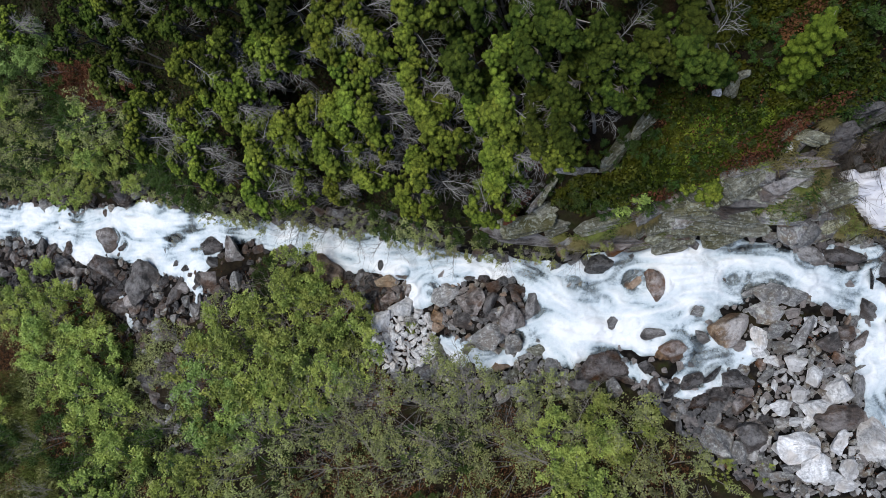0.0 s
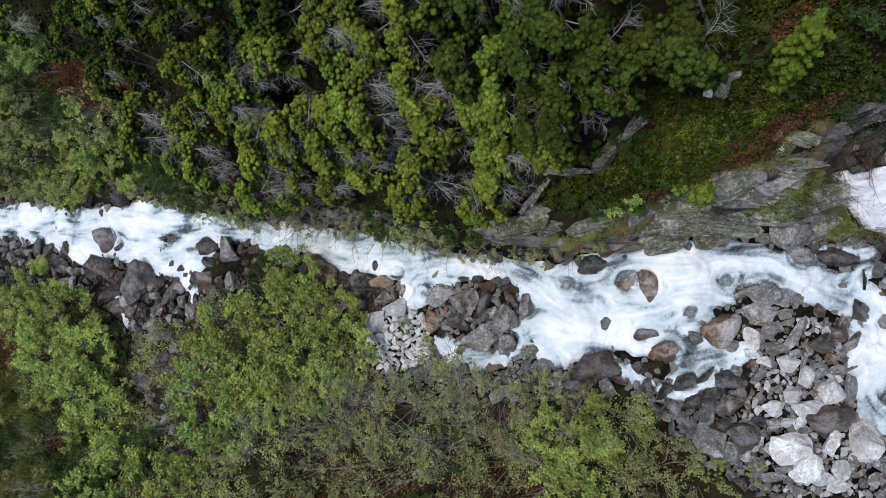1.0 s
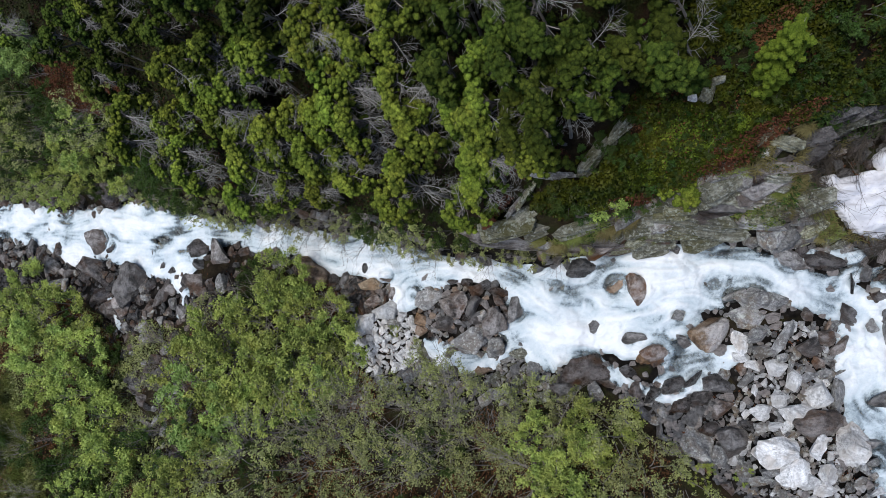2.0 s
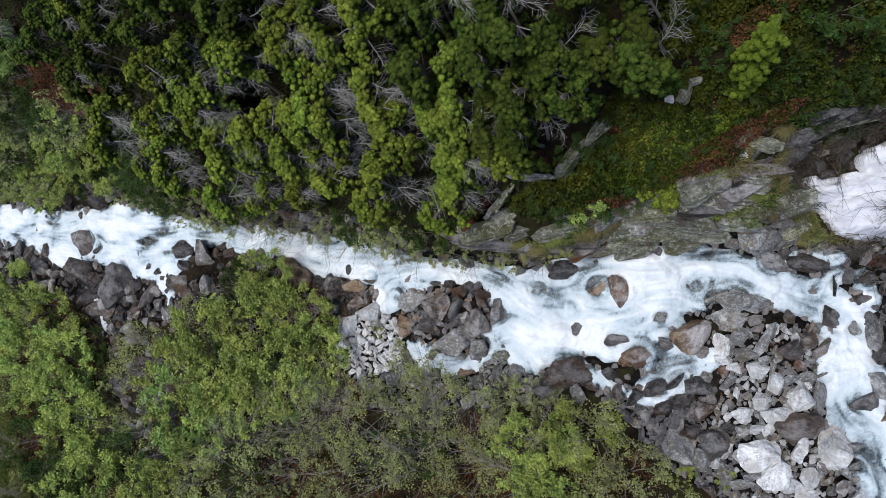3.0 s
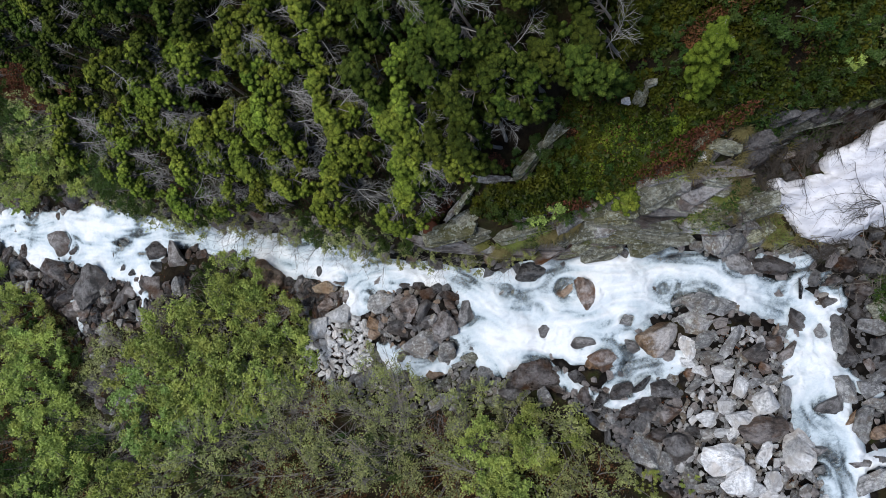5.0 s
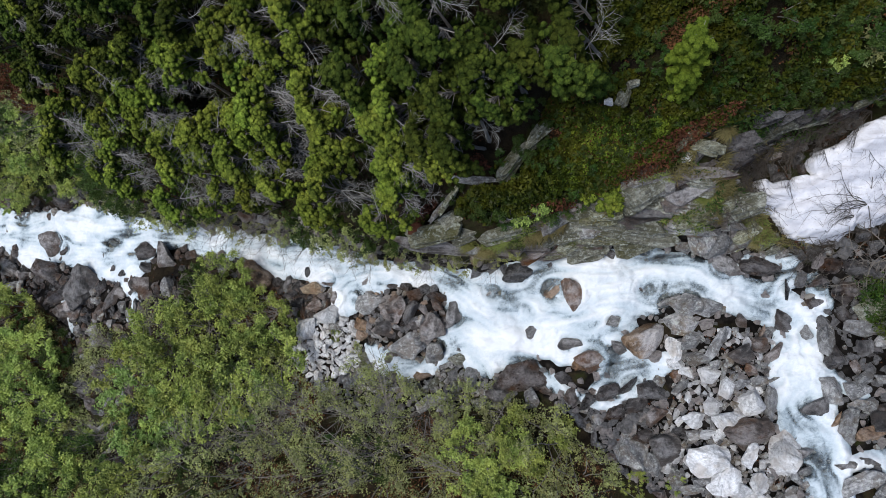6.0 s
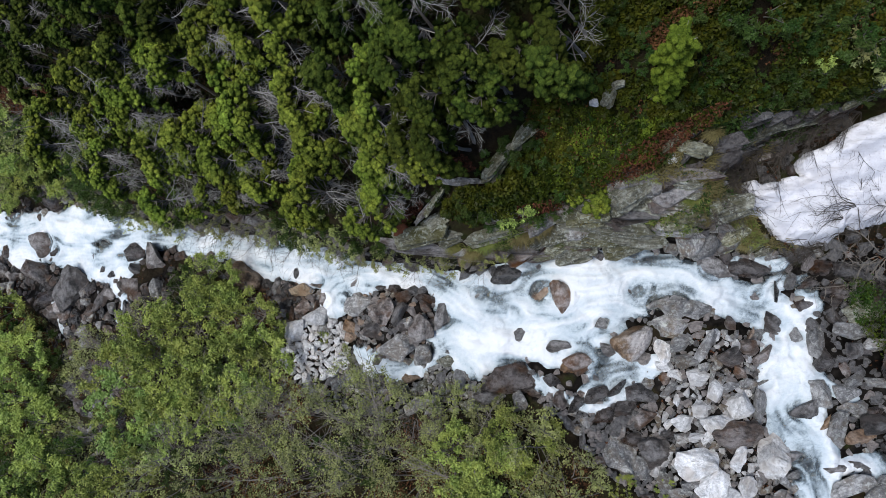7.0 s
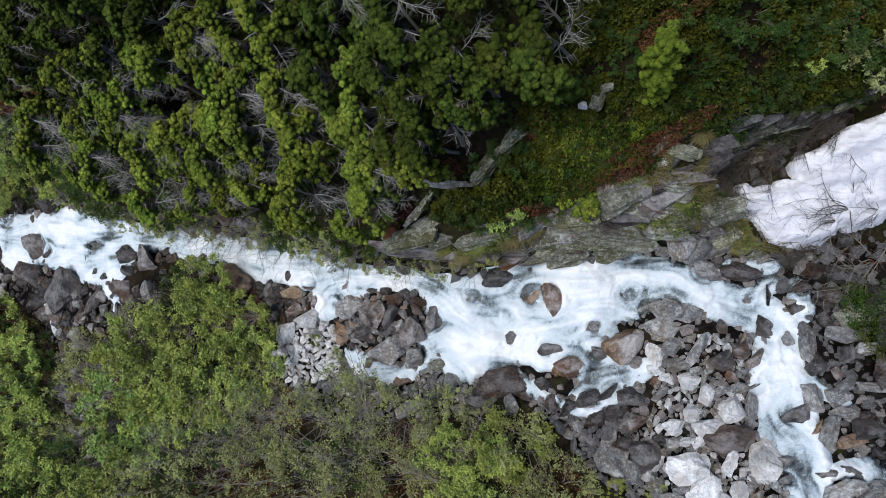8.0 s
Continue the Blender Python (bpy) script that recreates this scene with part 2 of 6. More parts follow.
c = n.mix(n.ramp(n.noise(1.6, 7, 0.7, tilted.outputs[0], None, 0.6), (0.56, 0.0), (0.70, 0.6)), c, (0.27, 0.25, 0.25))
c = n.mix(n.ramp(n.noise(12, 6, 0.75), (0.55, 0.0), (0.75, 0.4)), c, (0.33, 0.31, 0.31))
n.bump(n.sums("ADD", n.noise(5, 6, 0.65, None, (0.7, 1.8, 1.0), 0.6), n.noise(26, 4)), 0.45, 0.07)
SNOW = n.finish(c, 0.6, 0.3)


# ---- the form of the gully ----
def lattice(ix, iy, s):
    n = (ix * 374761393 + iy * 668265263 + s * 974711) & 0x7FFFFFFF
    n = ((n ^ (n >> 13)) * 1274126177) & 0x7FFFFFFF
    return ((n ^ (n >> 16)) & 0xFFFF) / 65535.0


def grain(x, y, s=0):
    """Smooth value noise in -1 .. 1."""
    x, y = np.asarray(x, float), np.asarray(y, float)
    ix, iy = np.floor(x).astype(np.int64), np.floor(y).astype(np.int64)
    fx, fy = x - ix, y - iy
    fx, fy = fx * fx * (3 - 2 * fx), fy * fy * (3 - 2 * fy)
    a = lattice(ix, iy, s) * (1 - fx) + lattice(ix + 1, iy, s) * fx
    b = lattice(ix, iy + 1, s) * (1 - fx) + lattice(ix + 1, iy + 1, s) * fx
    return 2 * (a * (1 - fy) + b * fy) - 1


def fbm(x, y, s=0, n=4):
    return sum(grain(x * 2 ** k, y * 2 ** k, s + k) * 0.5 ** k for k in range(n)) / 1.6


def ease(v):
    v = np.clip(v, 0, 1)
    return v * v * (3 - 2 * v)


# bed level of the torrent along x, and its channels as (x, y, half width)
LEVEL_X = (-60, -30, -24, -17.8, -14, -10.2, -8.5, -3.8, -1.3, 1.5, 5, 8, 10.7, 13, 20, 60)
LEVEL_Z = (-24, -15.5, -12, -8.45, -6.35, -4.0, -2.95, -1.45, -0.3, 0.9, 1.95, 2.85, 3.35, 3.6, 5.0, 14)
CHANNELS = (
    ((-60, 4, 1.2), (-35.26, 2.6, 1.18), (-23.89, 1.61, 0.99), (-19.14, 1.06, 0.91), (-16.37, 0.61, 1.3), (-14.26, 0.7, 1.14), (-12.86, 0.57, 1.4), (-10.89, 0.44, 1.5), (-9.84, 0.26, 1.21), (-8.46, 0.72, 0.56), (-7.37, 0.69, 0.47), (-6.44, 0.48, 0.54),
     (-5.43, 0.48, 0.61), (-4.53, 0.36, 0.51), (-3.18, 0.0, 0.75), (-1.82, -0.23, 0.69), (-0.62, -0.5, 0.62), (0.58, -0.56, 0.49), (1.5, -0.58, 0.39), (2.39, -0.69, 0.34), (3.26, -1.12, 0.78), (3.94, -1.52, 1.19), (4.94, -1.42, 1.32), (6.04, -1.05, 1.12),
     (7.09, -0.77, 1.0), (8.18, -0.68, 0.93), (9.04, -0.58, 0.66), (9.88, -0.77, 0.56), (10.8, -1.03, 0.56), (11.56, -1.25, 0.62), (12.04, -1.78, 0.54)),
    ((12.04, -1.78, 0.51), (11.98, -2.75, 0.58), (12.03, -3.6, 0.69), (12.13, -4.29, 0.71), (12.41, -4.95, 0.58), (12.45, -5.61, 0.46), (12.41, -6.4, 0.43), (13.13, -8.73, 0.55)),
    ((3.6, -1.79, 1.03), (3.61, -2.86, 0.69), (4.44, -2.53, 0.64), (5.43, -2.58, 0.47), (6.64, -2.08, 0.36), (7.72, -1.89, 0.23)),
    ((4.95, -3.11, 0.3), (5.66, -3.72, 0.32), (6.5, -4.01, 0.2), (7.34, -4.27, 0.16)),
    ((6.8, -3.78, 0.25), (7.42, -3.46, 0.5), (8.19, -3.12, 0.42), (8.83, -2.88, 0.25)),
    ((5.9, -2.7, 0.4), (6.6, -2.65, 0.45), (7.4, -2.55, 0.5), (7.9, -2.95, 0.35)),
    ((0.23, -3.09, 0.17), (0.78, -3.53, 0.31), (1.69, -3.57, 0.3), (2.49, -3.23, 0.23), (2.75, -2.54, 0.32), (3.09, -1.82, 0.43)),
    ((-0.85, -1.85, 0.10), (-0.72, -1.35, 0.46), (-0.70, -0.79, 0.5)),
    ((-9.95, -2.51, 0.13), (-9.66, -1.79, 0.2), (-10.12, -1.13, 0.36), (-10.25, -0.46, 0.45)),
    ((-13.49, -3.27, 0.12), (-13.97, -2.56, 0.12), (-14.32, -1.78, 0.1)),
    ((11.69, -0.63, 0.25), (12.47, -0.49, 0.21), (12.62, -1.22, 0.27)),
    ((12.26, -2.73, 0.15), (12.74, -3.02, 0.13), (13.4, -3.58, 0.13), (13.65, -4.39, 0.15), (14.63, -5.65, 0.2)),
    ((12.55, -5.34, 0.2), (13.3, -5.13, 0.19), (14.25, -5.1, 0.29), (16.51, -5.34, 0.41)),
    ((9.73, -0.3, 0.22), (10.96, -0.06, 0.14), (11.85, -0.14, 0.19)),
)
LINE_X = [n[0] for n in CHANNELS[0]]
LINE_Y = [n[1] for n in CHANNELS[0]]


def level(x, y):
    rise = 0.24 * np.clip(-y - 2.0, 0, 8) * ease((x - 9.0) / 3.0)
    steps = 0.10 * np.sin(x * 2.1 + 0.8 * grain(x * 0.7, y * 0.7, 5))
    return np.interp(x, LEVEL_X, LEVEL_Z) + rise + steps


def shore(x, y):
    """How far a spot lies outside the channels' edges (inside: negative)."""
    x, y = np.asarray(x, float), np.asarray(y, float)
    best = np.full(np.broadcast(x, y).shape, 1e9)
    for line in CHANNELS:
        for (ax, ay, aw), (bx, by, bw) in zip(line, line[1:]):
            dx, dy = bx - ax, by - ay
            k = np.clip(((x - ax) * dx + (y - ay) * dy) / (dx * dx + dy * dy), 0, 1)
            best = np.minimum(best, np.hypot(x - ax - k * dx, y - ay - k * dy) - aw - k * (bw - aw))
    return best + 0.16 * fbm(x * 1.1, y * 1.1, 11)


def ground(x, y):
    x, y = np.asarray(x, float), np.asarray(y, float)
    out = shore(x, y)
    e = np.clip(out, 0, None)
    west = np.interp(e, (0, 0.4, 1, 3, 5, 8, 20, 80), (0, 0.25, 0.7, 2.0, 3.4, 5.4, 12, 30))
    mid = np.interp(e, (0, 0.3, 0.8, 1.4, 3, 5, 8, 20, 80), (0, 0.8, 1.9, 2.5, 3.6, 5.0, 7.0, 14, 32))
    east = np.interp(e * np.interp(x, (10, 12, 15, 20), (1, 0.85, 0.6, 0.5)), (0, 0.8, 2.0, 2.9, 3.6, 5, 8, 20, 80), (0, 0.2, 0.45, 0.9, 2.5, 3.6, 5.6, 12, 30))
    a, b = ease((x + 11.5) / 6.0), ease((x - 8.3) / 2.6)
    mid = mid + 0.75 * ease((e - 0.2) / 0.7) * np.exp(-((x - 3.6) / 2.6) ** 2)
    north = west * (1 - a) + (mid * (1 - b) + east * b) * a
    south = np.interp(e, (0, 0.4, 1.5, 4, 6, 10, 30, 80), (0, 0.2, 0.5, 1.0, 1.7, 3.2, 10, 22))
    south = south * np.interp(x, (-16, -11, 2, 9), (1.5, 1.1, 1.0, 0.8))
    n = ease((y - np.interp(x, LINE_X, LINE_Y) + 0.3) / 0.6)
    bed = -0.34 * ease(-out / 0.4 + 0.15)
    rough = 0.16 * fbm(x * 0.55, y * 0.55, 21) + 0.07 * fbm(x * 2.2, y * 2.2, 31)
    rough = rough * (0.35 + 0.65 * ease(out / 0.6))
    # melt gaps on both sides of the old snow
    gap = 0.0
    for ax, ay, bx, by, deep, wide in ((10.1, 2.35, 13.6, 3.75, 0.85, 0.38), (12.6, 0.25, 15.0, 0.85, 0.5, 0.35)):
        dx, dy = bx - ax, by - ay
        k = np.clip(((x - ax) * dx + (y - ay) * dy) / (dx * dx + dy * dy), 0, 1)
        gap = gap + deep * np.exp(-(np.hypot(x - ax - k * dx, y - ay - k * dy) / wide) ** 2)
    return level(x, y) + bed + north * n + south * (1 - n) + rough - gap


# ---- the large structure ----
def mesh_of(name, verts, faces, material):
    me = bpy.data.meshes.new(name)
    me.from_pydata([tuple(v) for v in verts], [], [tuple(f) for f in faces])
    me.materials.append(material)
    me.update()
    return me


def grid_faces(nx, ny):
    i = (np.arange(nx - 1)[:, None] * ny + np.arange(ny - 1)[None, :]).ravel()
    return np.stack([i, i + ny, i + ny + 1, i + 1], 1)


def smooth(me):
    me.polygons.foreach_set("use_smooth", [True] * len(me.polygons))
    return me


def inside(px, py, corners):
    """Signed distance to a closed outline; inside is negative."""
    best, odd = np.full(px.shape, 1e9), np.zeros(px.shape, bool)
    for (ax, ay), (bx, by) in zip(corners, corners[1:] + corners[:1]):
        dx, dy = bx - ax, by - ay
        k = np.clip(((px - ax) * dx + (py - ay) * dy) / (dx * dx + dy * dy), 0, 1)
        best = np.minimum(best, np.hypot(px - ax - k * dx, py - ay - k * dy))
        cross = ((ay > py) != (by > py)) & (px < dx * (py - ay) / (dy if abs(dy) > 1e-9 else 1e-9) + ax)
        odd ^= cross
    return np.where(odd, -best, best)


# areas of the plan
PILE = [(-2.54, -3.55), (-2.28, -2.63), (-1.92, -2.08), (-1.16, -1.97), (-0.39, -2.32), (-0.18, -3.12), (-0.37, -3.76), (-1.28, -3.95), (-2.03, -3.87)]
SCREE = [(8.59, -2.4), (9.33, -2.02), (11.76, -1.89), (11.62, -3.54), (11.12, -4.54), (11.89, -5.43), (12.43, -6.25), (8.99, -6.71), (8.36, -4.96), (8.91, -3.82)]
TALUS = [(5.44, -3.94), (6.58, -3.76), (8.53, -3.72), (8.92, -4.71), (9.12, -6.69), (8.76, -6.62), (7.54, -6.02), (6.58, -4.91)]
ISLAND = [(-0.23, -1.51), (1.28, -0.72), (2.87, -1.13), (2.95, -2.42), (2.36, -3.27), (0.56, -3.43), (-0.2, -2.59)]
WEST_SHORE = [(-26.41, 0.12), (-17.46, -0.12), (-15.65, -0.48), (-11.34, -0.99), (-8.14, -1.09), (-7.18, -0.46), (-6.66, -0.66), (-7.33, -1.88), (-9.66, -2.46), (-11.86, -2.89), (-12.32, -3.59), (-13.94, -3.11), (-16.05, -1.86), (-25.33, -2.24)]
EAST_SHORE = [(12.72, -0.01), (14.48, 0.44), (15.88, 0.45), (15.61, -5.83), (14.14, -6.09), (13.09, -4.15), (12.85, -1.94)]
GREY_BANK = [(-4.72, -4.08), (-2.23, -3.52), (0.2, -3.79), (2.67, -4.11), (3.32, -4.52), (-0.14, -5.01), (-3.65, -5.13)]
DRY_RUN = [(-14.01, -2.75), (-10.95, -2.55), (-8.72, -4.0), (-8.74, -6.31), (-8.65, -7.58), (-10.72, -7.91), (-11.76, -5.68)]
LEDGES = [(3.16, 0.2), (4.44, 0.91), (5.84, 1.34), (7.6, 2.09), (8.83, 2.1), (10.74, 1.74), (11.48, 0.22), (9.8, 0.81), (7.87, 0.52), (5.76, 0.04)]
SHELF = [(-0.38, -2.76), (0.56, -3.43), (2.7, -2.97), (3.88, -3.42), (4.64, -3.97), (4.29, -4.45), (2.67, -4.27), (0.22, -4.29), (-0.91, -4.02)]
CREVICE = [(7.73, 2.24), (8.18, 2.95), (9.41, 3.42), (12.13, 3.92), (12.83, 3.39), (11.57, 2.86), (11.08, 2.18), (10.02, 1.82), (8.35, 1.7)]
HOLLOW = [(9.15, 1.83), (10.96, 3.1), (11.96, 3.37), (12.47, 3.78), (13.4, 4.23), (15.21, 0.02), (12.19, -0.01), (11.3, 0.43), (9.95, 0.72)]
NORTH_FOOT = [(5.7, 0.12), (8.33, 0.67), (8.95, 0.74), (10.74, 0.75), (11.9, 0.22), (12.17, -0.23), (8.85, 0.21), (6.56, -0.12)]
SNOW_EDGE = [(10.53, 1.38), (10.72, 1.61), (10.81, 1.86), (10.88, 2.0), (11.22, 1.95), (11.57, 2.0), (12.08, 2.23), (12.06, 2.55), (12.22, 2.72), (12.49, 2.78), (12.71, 2.95), (13.04, 3.25), (13.47, 3.5), (14.3, 3.9), (15.05, 4.02), (15.96, 2.33), (15.1, 1.64), (14.25, 1.09), (13.76, 0.91), (13.5, 1.03), (13.27, 1.06), (13.24, 0.83), (13.04, 0.61), (12.7, 0.48), (12.24, 0.53), (11.83, 0.68), (11.66, 0.95), (11.25, 1.23), (10.9, 1.17)]

far = 6.0 * 1.35 ** np.arange(1, 14)
xs = np.concatenate([-27 - far[::-1], np.arange(-27, 19.01, 0.16), 19 + far])
ys = np.concatenate([-13 - far[::-1], np.arange(-13, 12.01, 0.16), 12 + far])
gx, gy = np.meshgrid(xs, ys, indexing="ij")
gz = ground(np.clip(gx, -60, 60), np.clip(gy, -80, 80))
land = smooth(mesh_of("ground", np.stack([gx.ravel(), gy.ravel(), gz.ravel()], 1), grid_faces(len(xs), len(ys)), SOIL))
stony = ease((0.45 - shore(gx, gy)) / 0.5)
for corners in (SCREE, TALUS, ISLAND, PILE, WEST_SHORE, EAST_SHORE, NORTH_FOOT, LEDGES, GREY_BANK):
    stony = np.maximum(stony, ease((0.3 - inside(gx, gy, corners)) / 0.5))
land.attributes.new("stony", "FLOAT", "POINT").data.foreach_set("value", stony.ravel().astype(np.float32))
tagged(new("ground", land), "steep gully ground of dark soil, moss and stream gravel", "ground", kind="structure")

# ---- old snow in the hollow ----
def snow_patch():
    px, py = np.meshgrid(np.arange(10, 22, 0.04), np.arange(-0.5, 9, 0.04), indexing="ij")
    d = inside(px, py, SNOW_EDGE) - 0.06 + 0.09 * fbm(px * 2.2, py * 2.2, 71) + 0.07 * fbm(px * 5, py * 5, 72)
    low = ground(px, py)
    lift = 0.24 + 0.24 * ease(-d / 0.3) + 0.10 * fbm(px * 0.8, py * 1.3, 73) + 0.03 * fbm(px * 3, py * 5, 74)
    # the firn dips to the south, hollowed by the melt along its old layers
    layers = 0.05 * np.sin(9.0 * (py - 0.32 * px) + 2.5 * fbm(px * 0.9, py * 0.9, 75)) * ease(-d / 0.5)
    top = np.maximum(low - 0.05, 3.55 + 0.05 * (px - 10.5) + 0.45 * (py - 1.33)) + lift + layers
    quads = grid_faces(*px.shape)
    quads = quads[(d.ravel()[quads] < 0).all(1)]
    used, quads = np.unique(quads, return_inverse=True)
    quads = quads.reshape(-1, 4)
    slope_x, slope_y = np.gradient(d, 0.04)
    pull = np.where(d > -0.07, d, 0.0)
    up = np.stack([(px - pull * slope_x).ravel(), (py - pull * slope_y).ravel(), top.ravel()], 1)[used]
    # a thick body: the rim drops to the ground, drawn in a little
    count = {}
    for q in quads:
        for a, b in zip(q, np.roll(q, -1)):
            count[(min(a, b), max(a, b))] = count.get((min(a, b), max(a, b)), []) + [(a, b)]
    rim = [e[0] for e in count.values() if len(e) == 1]
    verts, faces, below = [tuple(v) for v in up], [tuple(q) for q in quads], {}
    for a, b in rim:
        for i in (a, b):
            if i not in below:
                below[i] = len(verts)
                verts.append((up[i][0], up[i][1], up[i][2] - 0.45))
        faces.append((b, a, below[a], below[b]))
    me = smooth(mesh_of("snow_patch", verts, faces, SNOW))
    return tagged(new("snow_patch", me), "old dirty snow patch with scalloped melting edges", "snow", kind="structure")


snow_patch()


# ---- rocks ----
def rock_mesh(name, seed, flat=0.6, sharp=True, material=None, cuts=1):
    """An angular block: the hull of random points, its edges worn, its faces a little uneven. About one metre long."""
    rng = random.Random(seed)
    bm = bmesh.new()
    for i in range(rng.randint(11, 16)):
        v = Vector((rng.gauss(0, 1), rng.gauss(0, 1), rng.gauss(0, 1))).normalized()
        p = 3.6 if sharp else 2.2
        k = (abs(v.x) ** p + abs(v.y) ** p + abs(v.z) ** p) ** (-1 / p) * rng.uniform(0.82, 1.08)
        bm.verts.new((v.x * k * 0.5, v.y * k * 0.5, v.z * k * 0.5 * flat))
    bmesh.ops.convex_hull(bm, input=bm.verts)
    bmesh.ops.delete(bm, geom=[v for v in bm.verts if not v.link_faces], context="VERTS")
    bmesh.ops.dissolve_limit(bm, angle_limit=radians(14), verts=bm.verts, edges=bm.edges)
    if cuts:
        bmesh.ops.bevel(bm, geom=list(bm.edges), offset=0.022, segments=1, affect="EDGES", clamp_overlap=True)
    bmesh.ops.triangulate(bm, faces=bm.faces)
    if not sharp:
        bmesh.ops.subdivide_edges(bm, edges=bm.edges, cuts=1, use_grid_fill=True)
        bmesh.ops.smooth_vert(bm, verts=bm.verts, factor=0.6, use_axis_x=True, use_axis_y=True, use_axis_z=True)
    if cuts:
        bmesh.ops.subdivide_edges(bm, edges=bm.edges, cuts=cuts, use_grid_fill=True)
    bmesh.ops.recalc_face_normals(bm, faces=bm.faces)
    bm.normal_update()
    away = Vector((seed * 7.3, seed * 1.7, 0))
    for v in bm.verts:
        c = v.co
        layers = noise.noise(Vector((c.x * 1.6, c.y * 1.6, c.z * 11)) + away)
        chip = round(2.4 * noise.noise(c * 4.3 - away)) / 2.4
        v.co += v.normal * (0.035 * noise.noise(c * 3.1 + away) + (0.022 * layers + 0.03 * chip + 0.016 * noise.noise(c * 9 + away) if cuts else 0))
    me = bpy.data.meshes.new(name)
    bm.to_mesh(me)
    bm.free()
    me.materials.append(material)
    return me


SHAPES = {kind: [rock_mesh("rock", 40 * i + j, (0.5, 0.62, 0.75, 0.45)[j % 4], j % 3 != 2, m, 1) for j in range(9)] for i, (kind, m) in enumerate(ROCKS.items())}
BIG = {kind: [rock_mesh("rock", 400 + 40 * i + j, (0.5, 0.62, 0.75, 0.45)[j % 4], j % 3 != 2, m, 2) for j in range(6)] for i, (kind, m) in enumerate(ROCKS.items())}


def slab_mesh(seed, flat, material):
    """A slab of layered bedrock: sheets of stone one on another, each broken along straight lines and drawn back from the one below."""
    rng = random.Random(seed)
    away = Vector((seed * 3.1, seed * 5.7, 1.0))
    verts, faces = [], []
    sides = 22
    cuts = [(a + rng.gauss(0, 0.22), d * rng.uniform(0.85, 1.1)) for a, d in ((1.57, 0.36), (-1.57, 0.36), (0.2, 0.46), (3.3, 0.46), (rng.choice((0.8, 2.4, 3.9, 5.5)), 0.44))]
    z, shift = -0.5 * flat, Vector((0, -0.10, 0))
    sheets = rng.choice((2, 3, 3, 4))
    for k in range(sheets):
        thick = flat * rng.uniform(0.5, 1.5) / sheets
        mine = [(a + rng.gauss(0, 0.16), d * (1.0 - 0.10 * k) * rng.uniform(0.78, 1.1)) for a, d in cuts]
        edge = []
        for i in range(sides):
            t = 2 * math.pi * (i + 0.3 * rng.random()) / sides
            r = min([0.66] + [d / max(0.05, math.cos(t - a)) for a, d in mine]) * rng.uniform(0.97, 1.02)
            edge.append((math.cos(t) * r, math.sin(t) * r))
        base = len(verts)
        for scale, lift in ((1.0, 0.0), (1.03, 0.55), (0.96, 1.0), (0.74, 1.06), (0.4, 1.08)):
            for ex, ey in edge:
                p = Vector((ex * scale, ey * scale, 0)) + shift
                rough = 0.10 * noise.noise(p * 5 + away) + 0.07 * noise.noise(Vector((p.x * 5, p.y * 16, k)) + away)
                verts.append((p.x, p.y, z + thick * lift + (rough * flat * 0.55 if lift > 0.9 else 0) - 0.10 * p.y * flat))
        middle = len(verts)
        verts.append((shift.x, shift.y, z + thick * 1.1))
        for ring in range(4):
            for i in range(sides):
                j = (i + 1) % sides
                faces.append((base + ring * sides + i, base + ring * sides + j, base + (ring + 1) * sides + j, base + (ring + 1) * sides + i))
        faces.extend((base + 4 * sides + i, base + 4 * sides + (i + 1) % sides, middle) for i in range(sides))
        z += thick * 0.93
        shift += Vector((rng.gauss(0, 0.05), rng.uniform(0.0, 0.11), 0))
    return mesh_of("rock_slab", verts, faces, material)


SLABS = {kind: [slab_mesh(820 + 10 * i + j, (0.5, 0.62, 0.75)[j % 3], m) for j in range(5)] for i, (kind, m) in enumerate(ROCKS.items())}
PEBBLES = [rock_mesh("rubble", 700 + j, 0.6, True, None, 0) for j in range(6)]
WORDS = {
    "white": "pale grey angular granite stone, dry",
    "grey": "grey gneiss block with rough faces",
    "lichen": "grey-green lichen-spotted rock slab",
    "brown": "damp brown angular rock at the water",
    "dark": "wet dark brown rock beside the torrent",
    "ochre": "rusty brown wet boulder washed by foam",
    "rimmed": "boulder with a pale dry top and rusty wet flanks",
    "tan": "smooth tan slab washed clean by the water",
}
dice = random.Random(5)
TAKEN = []
SEEDS = np.random.RandomState(12)


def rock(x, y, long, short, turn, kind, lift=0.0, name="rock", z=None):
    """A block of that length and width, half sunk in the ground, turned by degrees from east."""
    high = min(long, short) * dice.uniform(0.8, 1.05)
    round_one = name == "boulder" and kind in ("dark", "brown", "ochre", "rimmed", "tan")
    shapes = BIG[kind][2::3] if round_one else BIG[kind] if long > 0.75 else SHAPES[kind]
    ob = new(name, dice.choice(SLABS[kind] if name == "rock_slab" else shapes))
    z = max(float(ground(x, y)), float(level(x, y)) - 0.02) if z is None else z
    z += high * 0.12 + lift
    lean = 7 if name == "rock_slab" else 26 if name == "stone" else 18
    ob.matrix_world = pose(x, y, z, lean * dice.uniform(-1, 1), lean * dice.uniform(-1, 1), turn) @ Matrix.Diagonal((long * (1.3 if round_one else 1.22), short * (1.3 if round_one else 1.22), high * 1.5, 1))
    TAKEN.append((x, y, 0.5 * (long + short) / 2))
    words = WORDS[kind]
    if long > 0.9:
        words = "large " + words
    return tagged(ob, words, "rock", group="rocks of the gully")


RUBBLE = {kind: ([], []) for kind in ROCKS}


